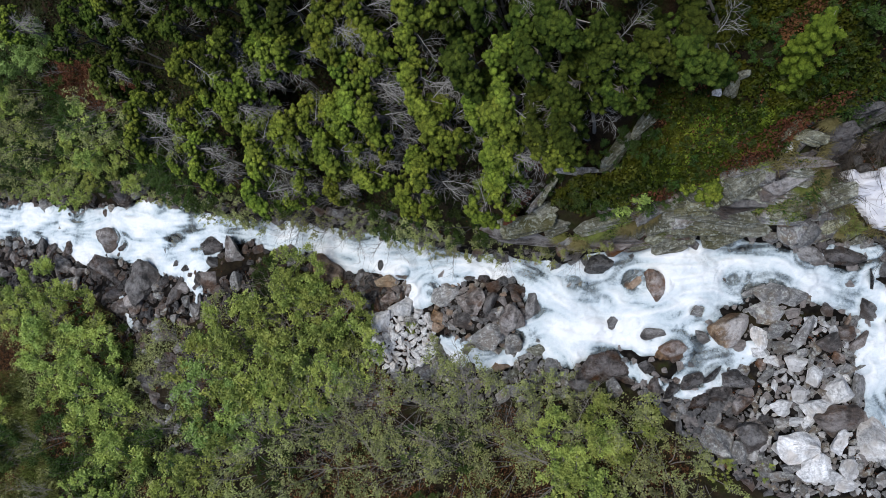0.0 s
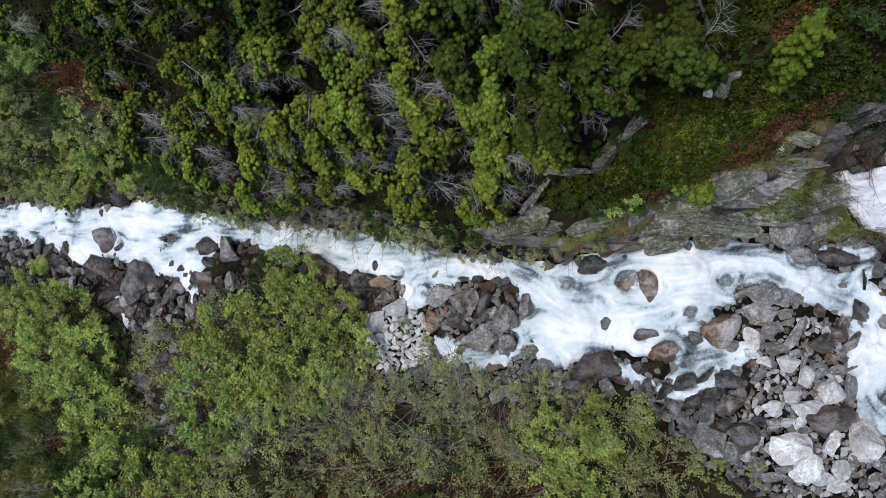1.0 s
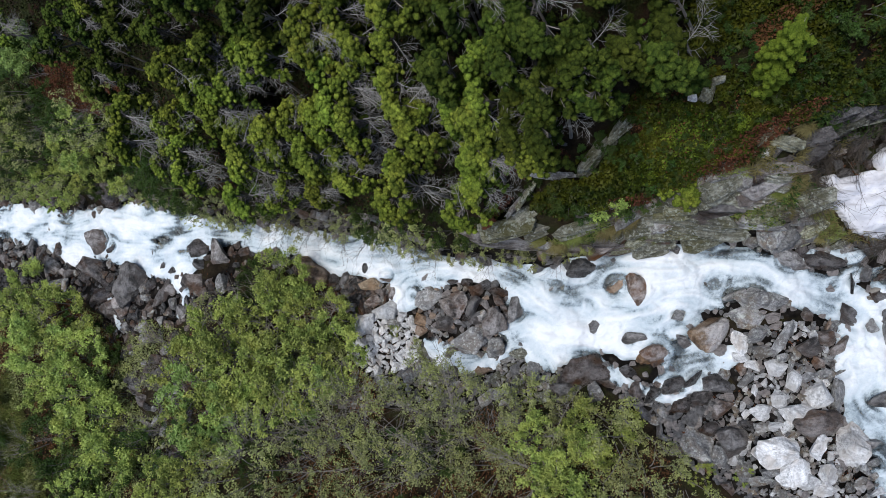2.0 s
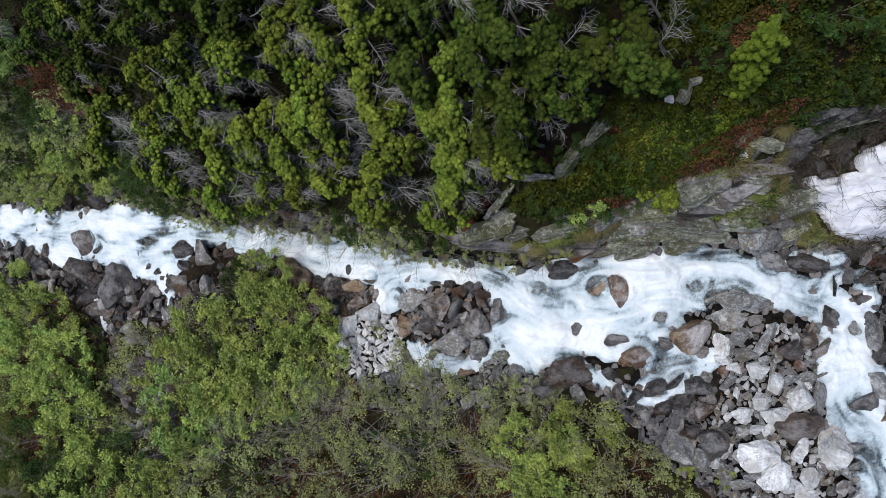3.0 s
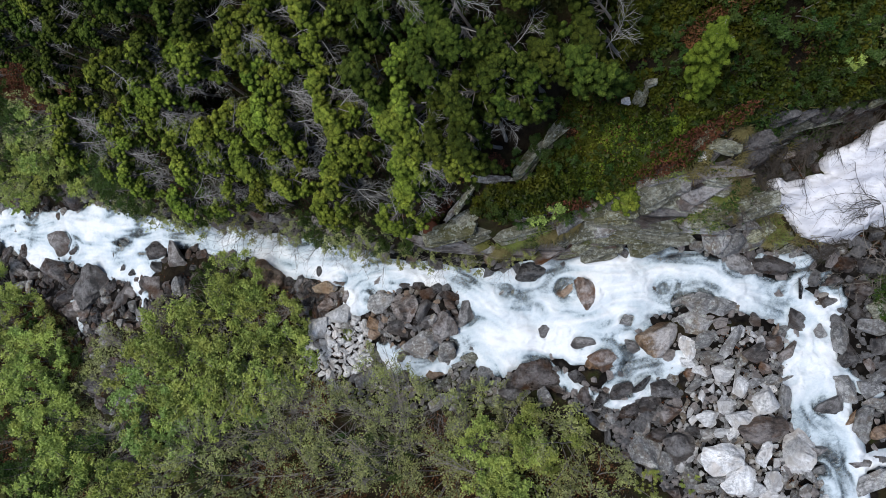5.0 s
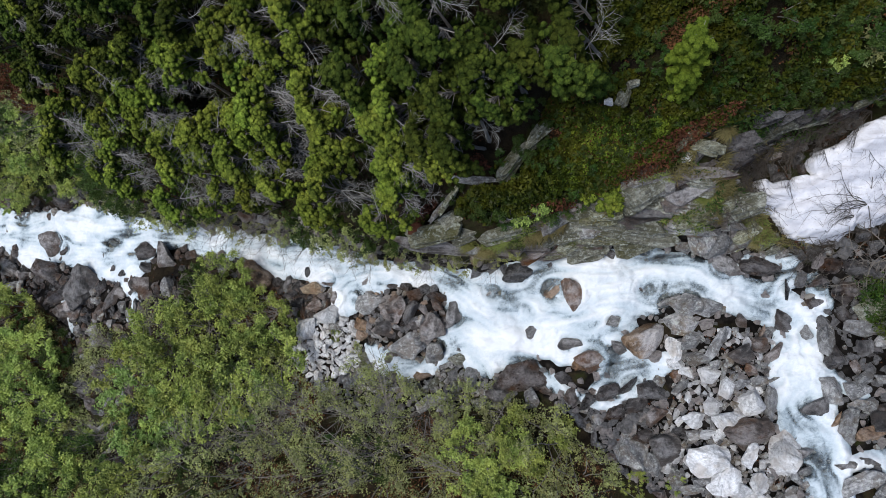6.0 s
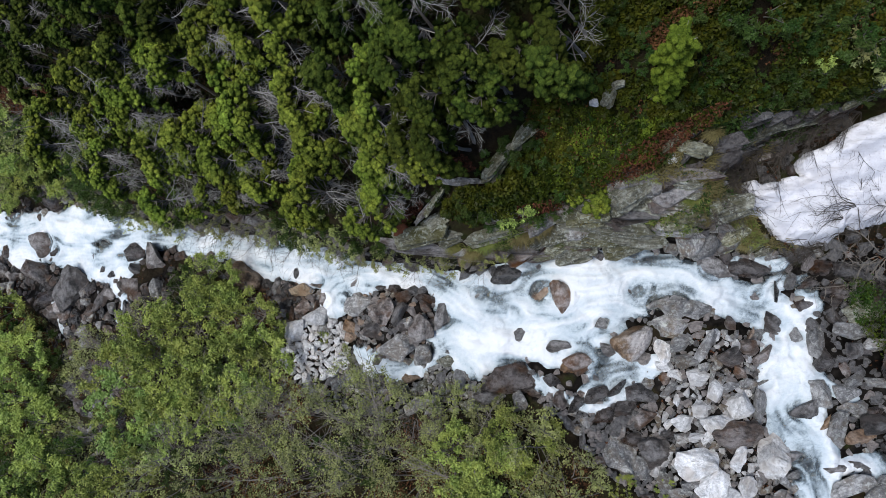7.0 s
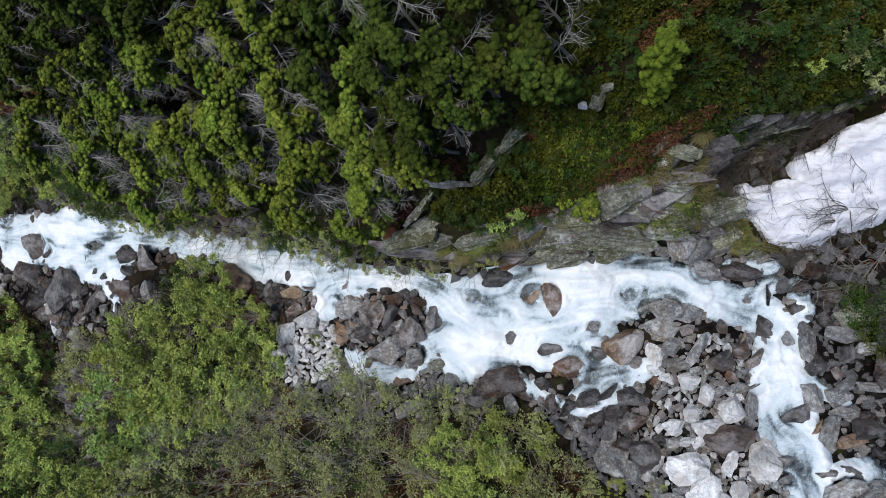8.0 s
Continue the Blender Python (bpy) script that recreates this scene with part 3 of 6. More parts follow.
def rubble(x, y, size, kind, z):
    """A small stone among the joined rest of its kind."""
    verts, faces = RUBBLE[kind]
    me = dice.choice(PEBBLES)
    m = pose(x, y, z + size * 0.02, dice.uniform(-20, 20), dice.uniform(-20, 20), dice.uniform(0, 360)) @ Matrix.Diagonal((size * 1.2, size * dice.uniform(0.7, 1.1), size, 1))
    base = len(verts)
    verts.extend(m @ v.co for v in me.vertices)
    faces.extend([base + i for i in p.vertices] for p in me.polygons)
    TAKEN.append((x, y, size * 0.42))


def candidates(corners, tries, low=-0.15, high=99.0, off_snow=0.05):
    """Random spots inside an outline and off the snow whose distance to the water's edge is right, with the height there."""
    lo, hi = np.min(corners, 0), np.max(corners, 0)
    x, y = SEEDS.uniform(lo[0], hi[0], tries), SEEDS.uniform(lo[1], hi[1], tries)
    s = shore(x, y)
    ok = (inside(x, y, corners) < 0) & (s > low) & (s < high) & (inside(x, y, SNOW_EDGE) > off_snow)
    x, y = x[ok], y[ok]
    return zip(x.tolist(), y.tolist(), np.maximum(ground(x, y), level(x, y) - 0.03).tolist())


def fill(corners, number, small, big, kinds, gap=0.8, name="stone", dry=-0.15, own=0.3, skew=1.8, wet=99.0, sink=0.0):
    """Stones strewn inside an outline, none on top of another; those longer than own are things, the rest is rubble."""
    made = 0
    lo, hi = np.min(corners, 0) - 1, np.max(corners, 0) + 1
    close = [t for t in TAKEN if lo[0] < t[0] < hi[0] and lo[1] < t[1] < hi[1]]
    for k, (x, y, z) in enumerate(candidates(corners, number * 22, dry, wet)):
        size = small + (big - small) * dice.random() ** skew * max(0.1, 1 - k / (number * 16))
        if any((x - a) ** 2 + (y - b) ** 2 < (gap * (r + size * 0.42)) ** 2 for a, b, r in close):
            continue
        kind = dice.choice(kinds)
        if size > own:
            rock(x, y, size, size * dice.uniform(0.45, 0.9), dice.uniform(0, 360), kind, size * dice.uniform(-0.1, 0.12), name, z)
        else:
            rubble(x, y, size, kind, z - sink * size)
        close.append(TAKEN[-1])
        made += 1
        if made >= number:
            break


def ledges(corners, number, small, big, turn, kinds, lift=0.1):
    """Overlapping slabs of bedrock that all lie along one strike."""
    spots = []
    for x, y, z in candidates(corners, number * 25, off_snow=0.45):
        if any((x - a) ** 2 + 3.0 * (y - b) ** 2 < 0.20 for a, b in spots):
            continue
        spots.append((x, y))
        size = dice.uniform(small, big)
        rock(x, y, size, size * dice.uniform(0.3, 0.62), turn + dice.gauss(0, 14), dice.choice(kinds), lift * dice.uniform(0, 1), "rock_slab", z)
        if len(spots) >= number:
            break


# boulders and blocks in and along the torrent
rock(-13.89, 0.15, 0.69, 0.32, 40, "dark", 0.06, "rock")
rock(-17.56, 0.04, 0.73, 0.42, 100, "dark", 0.06, "rock")
rock(-8.8, 0.03, 0.83, 0.70, 20, "dark", 0.06, "boulder")
rock(-10.81, -0.75, 0.55, 0.25, 80, "dark", 0.06, "rock")
rock(-10.35, -0.77, 0.34, 0.27, 0, "dark", 0.06, "rock")
rock(-12.46, -1.36, 1.75, 1.35, 100, "brown", 0.06, "boulder")
rock(-12.94, -2.26, 0.96, 0.84, 10, "brown", 0.06, "boulder")
rock(-14.71, -0.96, 1.48, 0.84, -35, "dark", 0.06, "boulder")
rock(-15.55, -0.68, 0.90, 0.55, 30, "dark", 0.06, "boulder")
rock(-8.85, -1.12, 0.99, 0.77, 60, "brown", 0.06, "boulder")
rock(-10.72, -1.74, 1.19, 0.41, 60, "brown", 0.06, "boulder")
rock(-10.32, -1.56, 0.50, 0.45, 0, "brown", 0.06, "rock")
rock(-11.38, -1.32, 0.59, 0.45, 90, "dark", 0.06, "rock")
rock(-13.76, 2.53, 1.25, 1.10, 80, "dark", 0.06, "boulder")
rock(-12.59, 2.68, 0.89, 0.70, 0, "dark", 0.06, "boulder")
rock(-10.85, 2.32, 0.80, 0.67, 90, "brown", 0.06, "boulder")
rock(-14.73, 0.45, 1.06, 1.01, 0, "brown", 0.06, "boulder")
rock(-19.47, 2.14, 0.83, 0.78, 0, "grey", 0.06, "boulder")
rock(-19.45, 0.08, 0.81, 0.48, 100, "dark", 0.06, "boulder")
rock(-18.8, -0.21, 0.85, 0.53, 80, "dark", 0.06, "boulder")
rock(-17.6, -0.76, 1.08, 0.57, -40, "brown", 0.06, "boulder")
rock(-16.42, -1.09, 0.60, 0.38, 0, "brown", 0.06, "rock")
rock(-19.19, -0.87, 0.74, 0.63, 0, "brown", 0.06, "rock")
rock(-13.96, -2.61, 0.82, 0.72, 0, "brown", 0.06, "boulder")
rock(-14.46, -1.98, 0.93, 0.64, 20, "dark", 0.06, "boulder")
rock(-7.62, -1.19, 0.75, 0.46, 100, "grey", 0.06, "rock")
rock(-4.0, -0.67, 1.20, 1.12, 0, "ochre", 0.06, "boulder")
rock(-5.88, -0.25, 0.67, 0.50, 0, "brown", 0.06, "rock")
rock(-1.95, -1.08, 0.74, 0.42, -4, "tan", 0.10, "boulder")
rock(-2.11, -0.59, 0.43, 0.27, 80, "dark", 0.06, "rock")
rock(-2.12, -2.41, 0.75, 0.64, 20, "white", 0.06, "rock")
rock(-1.44, -1.95, 0.79, 0.67, -20, "white", 0.06, "boulder")
rock(-1.83, -1.66, 0.60, 0.38, 20, "brown", 0.06, "rock")
rock(-1.05, -2.33, 0.45, 0.34, 0, "grey", 0.06, "rock")
rock(0.98, -1.67, 1.02, 0.74, -60, "brown", 0.06, "boulder")
rock(0.62, -2.25, 0.61, 0.47, 0, "brown", 0.06, "rock")
rock(1.59, -1.19, 0.60, 0.50, 0, "brown", 0.06, "rock")
rock(1.34, -0.92, 0.50, 0.39, 0, "dark", 0.06, "rock")
rock(1.86, -0.97, 0.57, 0.39, 30, "dark", 0.06, "rock")
rock(2.3, -1.23, 0.75, 0.27, -15, "dark", 0.06, "rock")
rock(2.2, -1.51, 0.63, 0.35, 0, "brown", 0.06, "rock")
rock(2.13, -2.19, 0.85, 0.71, 80, "brown", 0.06, "boulder")
rock(2.78, -1.76, 0.85, 0.42, 80, "brown", 0.06, "boulder")
rock(1.51, -1.76, 0.70, 0.45, 70, "brown", 0.06, "rock")
rock(2.53, -2.03, 0.46, 0.36, 0, "brown", 0.06, "rock")
rock(0.11, -1.61, 0.84, 0.73, 0, "grey", -0.06, "boulder")
rock(-0.45, -1.45, 0.80, 0.66, 20, "grey", -0.24, "boulder")
rock(4.64, -0.45, 0.82, 0.55, 10, "dark", 0.06, "boulder")
rock(1.47, -2.78, 1.20, 0.85, 10, "grey", 0.06, "boulder")
rock(2.22, -2.89, 0.79, 0.64, 60, "grey", 0.06, "boulder")
rock(0.85, -3.23, 0.44, 0.40, 0, "brown", 0.06, "rock")
rock(0.83, -3.82, 0.43, 0.39, 0, "dark", 0.06, "rock")
rock(0.67, -4.08, 0.43, 0.30, 0, "grey", 0.06, "rock")
rock(1.86, -3.7, 0.67, 0.32, 10, "ochre", 0.06, "rock")
rock(4.7, -3.55, 1.36, 0.85, 5, "dark", 0.06, "boulder")
rock(5.34, -3.71, 0.43, 0.40, 0, "dark", 0.06, "rock")
rock(4.2, -4.09, 0.97, 0.47, -5, "brown", 0.06, "boulder")
rock(2.16, -4.39, 0.55, 0.38, 0, "grey", 0.06, "rock")
rock(1.85, -4.6, 0.45, 0.35, 40, "grey", 0.06, "rock")
rock(2.5, -4.26, 0.52, 0.34, 10, "grey", 0.06, "rock")
rock(6.22, -1.02, 0.92, 0.56, 112, "brown", 0.12, "boulder")
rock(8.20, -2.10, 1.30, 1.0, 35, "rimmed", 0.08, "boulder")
rock(10.53, -1.73, 0.56, 0.46, 0, "brown", 0.06, "rock")
rock(11.75, -1.71, 0.75, 0.44, -40, "brown", 0.06, "boulder")
rock(10.95, -1.93, 0.49, 0.34, 0, "ochre", 0.06, "rock")
rock(11.87, -0.74, 0.59, 0.40, 100, "dark", 0.06, "rock")
rock(9.23, -1.25, 0.83, 0.60, 20, "grey", 0.06, "boulder")
rock(9.77, -1.33, 0.66, 0.51, 0, "grey", 0.06, "rock")
rock(9.22, 0.52, 0.77, 0.71, 90, "grey", 0.06, "boulder")
rock(9.76, 0.46, 0.91, 0.67, 90, "grey", 0.06, "boulder")
rock(10.5, 0.57, 0.86, 0.77, 90, "grey", 0.06, "boulder")
rock(8.96, 0.37, 0.57, 0.38, 0, "grey", 0.06, "rock")
rock(11.04, -0.25, 0.97, 0.50, 0, "dark", 0.06, "boulder")
rock(5.22, -2.22, 0.58, 0.34, 10, "brown", 0.06, "rock")
rock(6.21, -2.51, 0.73, 0.40, 0, "brown", 0.06, "rock")
rock(6.71, -2.92, 0.94, 0.58, 10, "brown", 0.06, "boulder")
rock(7.41, -2.56, 0.74, 0.45, 10, "brown", 0.06, "rock")
rock(5.99, -3.46, 0.53, 0.37, 0, "dark", 0.06, "rock")
rock(7.24, -3.83, 0.71, 0.45, 20, "dark", 0.06, "rock")
rock(6.66, -4.05, 0.71, 0.49, 0, "dark", 0.06, "rock")
rock(7.83, -3.65, 0.71, 0.49, 40, "dark", 0.06, "rock")
rock(8.31, -3.78, 0.79, 0.54, 0, "dark", 0.06, "boulder")
rock(7.9, -4.16, 0.64, 0.48, 10, "dark", 0.06, "rock")
rock(8.46, -4.42, 0.69, 0.50, 0, "brown", 0.06, "rock")
rock(7.35, -4.4, 0.63, 0.44, 20, "dark", 0.06, "rock")
rock(8.58, -5.2, 0.84, 0.77, 0, "brown", 0.06, "boulder")
rock(7.67, -5.45, 1.26, 0.86, -50, "grey", 0.06, "boulder")
rock(8.32, -5.67, 0.56, 0.50, 80, "grey", 0.06, "rock")
rock(9.49, -5.34, 1.02, 0.90, -30, "white", 0.06, "boulder")
rock(9.91, -5.81, 0.86, 0.68, 20, "white", 0.06, "boulder")
rock(10.57, -5.12, 0.83, 0.68, 0, "white", 0.06, "boulder")
rock(11.4, -5.08, 1.24, 0.79, 95, "white", 0.06, "boulder")
rock(10.03, -4.23, 0.87, 0.60, -35, "white", 0.06, "boulder")
rock(9.33, -4.36, 0.85, 0.44, -8, "white", 0.06, "boulder")
rock(9.69, -3.89, 0.51, 0.42, 90, "white", 0.06, "rock")
rock(10.66, -3.76, 0.66, 0.60, 40, "white", 0.06, "rock")
rock(10.5, -4.55, 1.18, 0.80, 10, "brown", 0.06, "boulder")
rock(9.66, -3.11, 0.64, 0.43, 10, "white", 0.06, "rock")
rock(9.2, -3.13, 0.43, 0.37, 0, "white", 0.06, "rock")
rock(8.85, -2.48, 0.72, 0.44, 75, "white", 0.06, "rock")
rock(9.01, -3.56, 0.53, 0.34, 30, "grey", 0.06, "rock")
rock(10.04, -3.4, 0.57, 0.33, 80, "white", 0.06, "rock")
rock(11.36, -2.55, 0.79, 0.38, 75, "brown", 0.06, "boulder")
rock(10.4, -2.52, 0.69, 0.53, 20, "brown", 0.06, "rock")
rock(10.94, -2.31, 0.55, 0.46, 0, "brown", 0.06, "rock")
rock(9.84, -2.31, 0.94, 0.30, 65, "grey", 0.06, "boulder")
rock(9.46, -2.73, 0.55, 0.40, 0, "grey", 0.06, "rock")
rock(9.3, -2.25, 0.62, 0.46, 20, "grey", 0.06, "rock")
rock(11.17, -3.84, 1.07, 0.33, 85, "grey", 0.06, "boulder")
rock(8.96, -2.91, 0.47, 0.34, 0, "white", 0.06, "rock")
rock(9.86, -2.81, 0.45, 0.30, 40, "grey", 0.06, "rock")
rock(10.61, -2.93, 0.69, 0.33, -10, "brown", 0.06, "rock")
rock(10.01, -3.01, 0.51, 0.24, 80, "grey", 0.06, "rock")
rock(10.43, -3.37, 0.45, 0.33, 0, "grey", 0.06, "rock")
rock(10.88, -3.22, 0.60, 0.30, 30, "grey", 0.06, "rock")
rock(9.31, -4.75, 0.45, 0.30, 0, "grey", 0.06, "rock")
rock(9.56, -4.66, 0.45, 0.24, 0, "white", 0.06, "rock")
rock(9.0, -4.79, 0.46, 0.34, 0, "dark", 0.06, "rock")
rock(8.06, -4.97, 0.53, 0.41, 0, "dark", 0.06, "rock")
rock(8.86, -6.04, 0.76, 0.55, -40, "grey", 0.06, "boulder")
rock(10.3, -6.04, 0.59, 0.44, 0, "white", 0.06, "rock")
rock(10.75, -5.78, 0.53, 0.44, 60, "white", 0.06, "rock")
rock(9.14, -6.23, 0.60, 0.48, 0, "grey", 0.06, "rock")
rock(10.68, -6.22, 0.58, 0.38, 0, "white", 0.06, "rock")
rock(12.76, -2.57, 0.68, 0.53, 60, "dark", 0.06, "rock")
rock(12.67, -3.45, 0.73, 0.53, 100, "grey", 0.06, "rock")
rock(12.23, -3.82, 0.86, 0.56, 80, "brown", 0.06, "boulder")
rock(12.53, -4.07, 0.47, 0.41, 0, "ochre", 0.06, "rock")
rock(12.97, -4.29, 0.87, 0.61, 80, "grey", 0.06, "boulder")
rock(13.56, -1.86, 1.15, 0.45, -12, "grey", 0.06, "boulder")
rock(13.7, -2.38, 0.48, 0.30, 0, "dark", 0.06, "rock")
rock(13.94, -2.14, 0.51, 0.36, 0, "grey", 0.06, "rock")
rock(13.45, -3.07, 0.52, 0.35, 20, "grey", 0.06, "rock")
rock(13.33, -3.41, 0.60, 0.49, 0, "grey", 0.06, "rock")
rock(13.26, -3.85, 0.49, 0.43, 0, "grey", 0.06, "rock")
rock(13.59, -3.82, 0.51, 0.43, 20, "grey", 0.06, "rock")
rock(13.92, -4.24, 0.73, 0.65, 0, "brown", 0.06, "rock")
rock(13.42, -4.48, 0.65, 0.43, 0, "ochre", 0.06, "rock")
rock(13.04, -5.68, 1.15, 0.60, 25, "grey", 0.06, "boulder")
rock(13.92, -5.65, 1.09, 0.66, 15, "grey", 0.06, "boulder")
rock(14.16, -3.09, 0.94, 0.24, -4, "grey", 0.06, "boulder")
rock(14.23, -2.61, 0.89, 0.65, 70, "dark", 0.06, "boulder")
rock(13.91, -1.29, 1.29, 0.50, 10, "lichen", 0.06, "boulder")
rock(14.23, -0.77, 0.58, 0.53, 0, "dark", 0.06, "rock")
rock(13.64, 0.64, 0.47, 0.32, 0, "dark", 0.06, "rock")
rock(13.51, -0.31, 0.88, 0.47, -10, "dark", 0.06, "boulder")
rock(14.38, -1.88, 0.67, 0.44, 20, "dark", 0.06, "rock")
rock(14.56, -2.45, 0.72, 0.58, 0, "grey", 0.06, "rock")
rock(14.86, -3.35, 0.73, 0.58, 0, "grey", 0.06, "rock")
rock(14.59, -4.34, 0.84, 0.65, 10, "brown", 0.06, "boulder")
rock(14.91, -1.27, 0.86, 0.66, 30, "lichen", 0.06, "boulder")
rock(14.8, -0.42, 0.86, 0.63, 0, "dark", 0.06, "boulder")
rock(13.19, -0.89, 0.68, 0.53, 0, "dark", 0.06, "rock")
rock(12.86, -0.15, 0.59, 0.44, 0, "dark", 0.06, "rock")
# rocks washed over by the torrent
rock(5.75, -0.95, 0.85, 0.55, 70, "ochre", -0.16, "boulder")
rock(3.93, -1.06, 0.60, 0.42, 40, "grey", -0.14, "boulder")
rock(4.88, -1.63, 0.90, 0.40, 5, "brown", -0.18, "boulder")
rock(8.30, -0.83, 1.10, 0.55, 15, "brown", -0.22, "boulder")
rock(6.00, -2.58, 0.80, 0.45, 20, "tan", -0.16, "boulder")
rock(7.36, -2.31, 0.95, 0.55, 10, "tan", -0.26, "boulder")
rock(6.79, -3.05, 1.05, 0.62, 10, "ochre", -0.2, "boulder")
rock(9.14, -1.82, 1.10, 0.75, 10, "grey", -0.14, "boulder")
rock(8.86, -1.29, 0.75, 0.5, 30, "grey", -0.14, "boulder")
rock(10.21, -0.17, 1.15, 0.55, -20, "brown", -0.06, "boulder")
rock(-7.85, 0.02, 1.00, 0.85, 0, "brown", 0.04, "boulder")
rock(12.75, -2.1, 0.9, 0.6, 80, "grey", -0.1, "boulder")
rock(12.6, -1.15, 0.7, 0.5, 20, "dark", -0.1, "boulder")
# outcrop slabs of the steep bank
rock(6.84, 0.9, 2.24, 0.70, -6, "lichen", 0.12, "rock_slab")
rock(6.52, 0.65, 1.63, 0.45, -10, "lichen", 0.12, "rock_slab")
rock(8.17, 1.43, 1.52, 0.67, 5, "lichen", 0.12, "rock_slab")
rock(7.19, 1.59, 1.04, 0.70, 35, "lichen", 0.12, "rock_slab")
rock(8.34, 1.88, 0.80, 0.56, -5, "lichen", 0.12, "rock_slab")
rock(7.41, 2.01, 0.65, 0.37, 20, "lichen", 0.12, "rock_slab")
rock(6.13, 1.17, 1.14, 0.42, 10, "lichen", 0.12, "rock_slab")
rock(7.66, 0.66, 1.05, 0.42, 0, "grey", 0.12, "rock_slab")
rock(6.08, 0.51, 1.24, 0.43, -5, "brown", 0.12, "rock_slab")
rock(8.31, 0.7, 1.05, 0.42, 10, "lichen", 0.12, "rock_slab")
rock(2.16, 0.66, 1.45, 0.62, 14, "lichen", 0.0, "rock_slab", 4.05)
rock(3.05, 0.70, 0.85, 0.48, 8, "lichen", 0.0, "rock_slab", 4.10)
rock(2.62, 0.95, 0.70, 0.55, 40, "lichen", 0.0, "rock_slab", 4.25)
rock(2.30, 0.33, 1.60, 0.40, -4, "brown", 0.0, "rock_slab", 3.35)
rock(6.36, 3.60, 0.46, 0.28, 55, "lichen", 0.28, "rock_slab")
rock(6.52, 3.80, 0.22, 0.18, 20, "lichen", 0.3, "rock_slab")
rock(6.07, 3.49, 0.18, 0.15, 0, "white", 0.3, "rock_slab")
rock(8.13, 2.87, 1.18, 0.26, 38, "lichen", 0.12, "rock_slab")
rock(8.44, 2.59, 0.65, 0.30, -10, "lichen", 0.12, "rock_slab")
rock(9.87, 2.63, 0.71, 0.39, 15, "lichen", 0.12, "rock_slab")
rock(8.02, 2.43, 0.42, 0.27, 0, "white", 0.12, "rock_slab")
rock(10.65, 3.14, 1.01, 0.34, 25, "lichen", 0.12, "rock_slab")
rock(11.06, 3.4, 0.98, 0.36, 25, "lichen", 0.12, "rock_slab")
rock(11.7, 3.55, 1.12, 0.38, 20, "lichen", 0.12, "rock_slab")
rock(4.37, 1.15, 1.06, 0.35, 15, "brown", 0.12, "rock_slab")
rock(3.76, 0.2, 1.24, 0.39, -5, "brown", 0.12, "rock_slab")
rock(5.66, 0.2, 1.49, 0.41, 5, "brown", 0.12, "rock_slab")
# the broken ledge on which the lowest pines stand
rock(4.60, 2.87, 0.74, 0.30, 48, "lichen", 0.0, "rock_slab", 6.16)
rock(4.33, 2.55, 0.40, 0.24, 42, "lichen", 0.0, "rock_slab", 5.98)
rock(4.05, 2.24, 0.86, 0.36, 47, "lichen", 0.0, "rock_slab", 5.78)
rock(3.45, 1.90, 0.70, 0.16, 4, "grey", 0.0, "rock_slab", 5.62)
rock(2.95, 1.92, 0.62, 0.20, -8, "grey", 0.0, "rock_slab", 5.50)
rock(2.58, 1.42, 0.80, 0.15, 58, "lichen", 0.0, "rock_slab", 5.08)
rock(2.42, 1.28, 0.86, 0.14, 54, "grey", 0.0, "rock_slab", 4.95)
rock(12.54, 3.74, 0.92, 0.29, 25, "dark", 0.1, "rock_slab")
rock(12.84, 3.97, 0.90, 0.31, 30, "lichen", 0.1, "rock_slab")
rock(11.97, 3.2, 0.71, 0.28, 30, "dark", 0.1, "rock_slab")
rock(11.91, 2.94, 0.66, 0.29, 30, "dark", 0.1, "rock_slab")
rock(13.24, 4.3, 1.00, 0.37, 25, "grey", 0.1, "rock_slab")
# crevice slabs mostly dark: the shadow under the ledge is in their colour
ledges(CREVICE, 26, 0.3, 1.0, 30, ["brown", "dark", "dark", "dark"])
ledges(LEDGES, 62, 0.35, 1.35, 16, ["lichen", "lichen", "grey", "brown"])

# strewn stones
fill(PILE, 170, 0.22, 0.42, ["white"], 0.74, own=0.2, skew=0.9)
fill(PILE, 110, 0.10, 0.2, ["white", "white", "grey"], 0.7, own=0.3)
fill(SHELF, 90, 0.2, 0.65, ["lichen", "grey", "grey", "dark"], 0.7, own=0.42)
fill(ISLAND, 130, 0.18, 0.55, ["brown", "brown", "dark", "grey", "ochre"], 0.74, own=0.3, skew=1.2)
fill(SCREE, 460, 0.16, 0.66, ["white", "white", "grey", "grey", "brown"], 0.74, own=0.3, skew=1.2)
fill(TALUS, 190, 0.18, 0.62, ["dark", "brown", "brown", "grey"], 0.72, own=0.36, skew=1.2)
fill(WEST_SHORE, 130, 0.25, 0.75, ["dark", "brown", "brown", "dark", "grey"], 0.66, own=0.5)
fill(EAST_SHORE, 130, 0.2, 0.75, ["dark", "dark", "dark", "dark", "brown"], 0.7, own=0.4)
fill(HOLLOW, 90, 0.10, 0.5, ["dark"], 0.7, own=0.42)
fill(GREY_BANK, 120, 0.16, 0.5, ["grey", "grey", "brown"], 0.7, own=0.42)
fill(DRY_RUN, 70, 0.25, 0.8, ["brown", "dark", "grey"], 0.7, own=0.6)
fill(NORTH_FOOT, 130, 0.2, 0.55, ["grey", "brown", "dark"], 0.66, own=0.4)
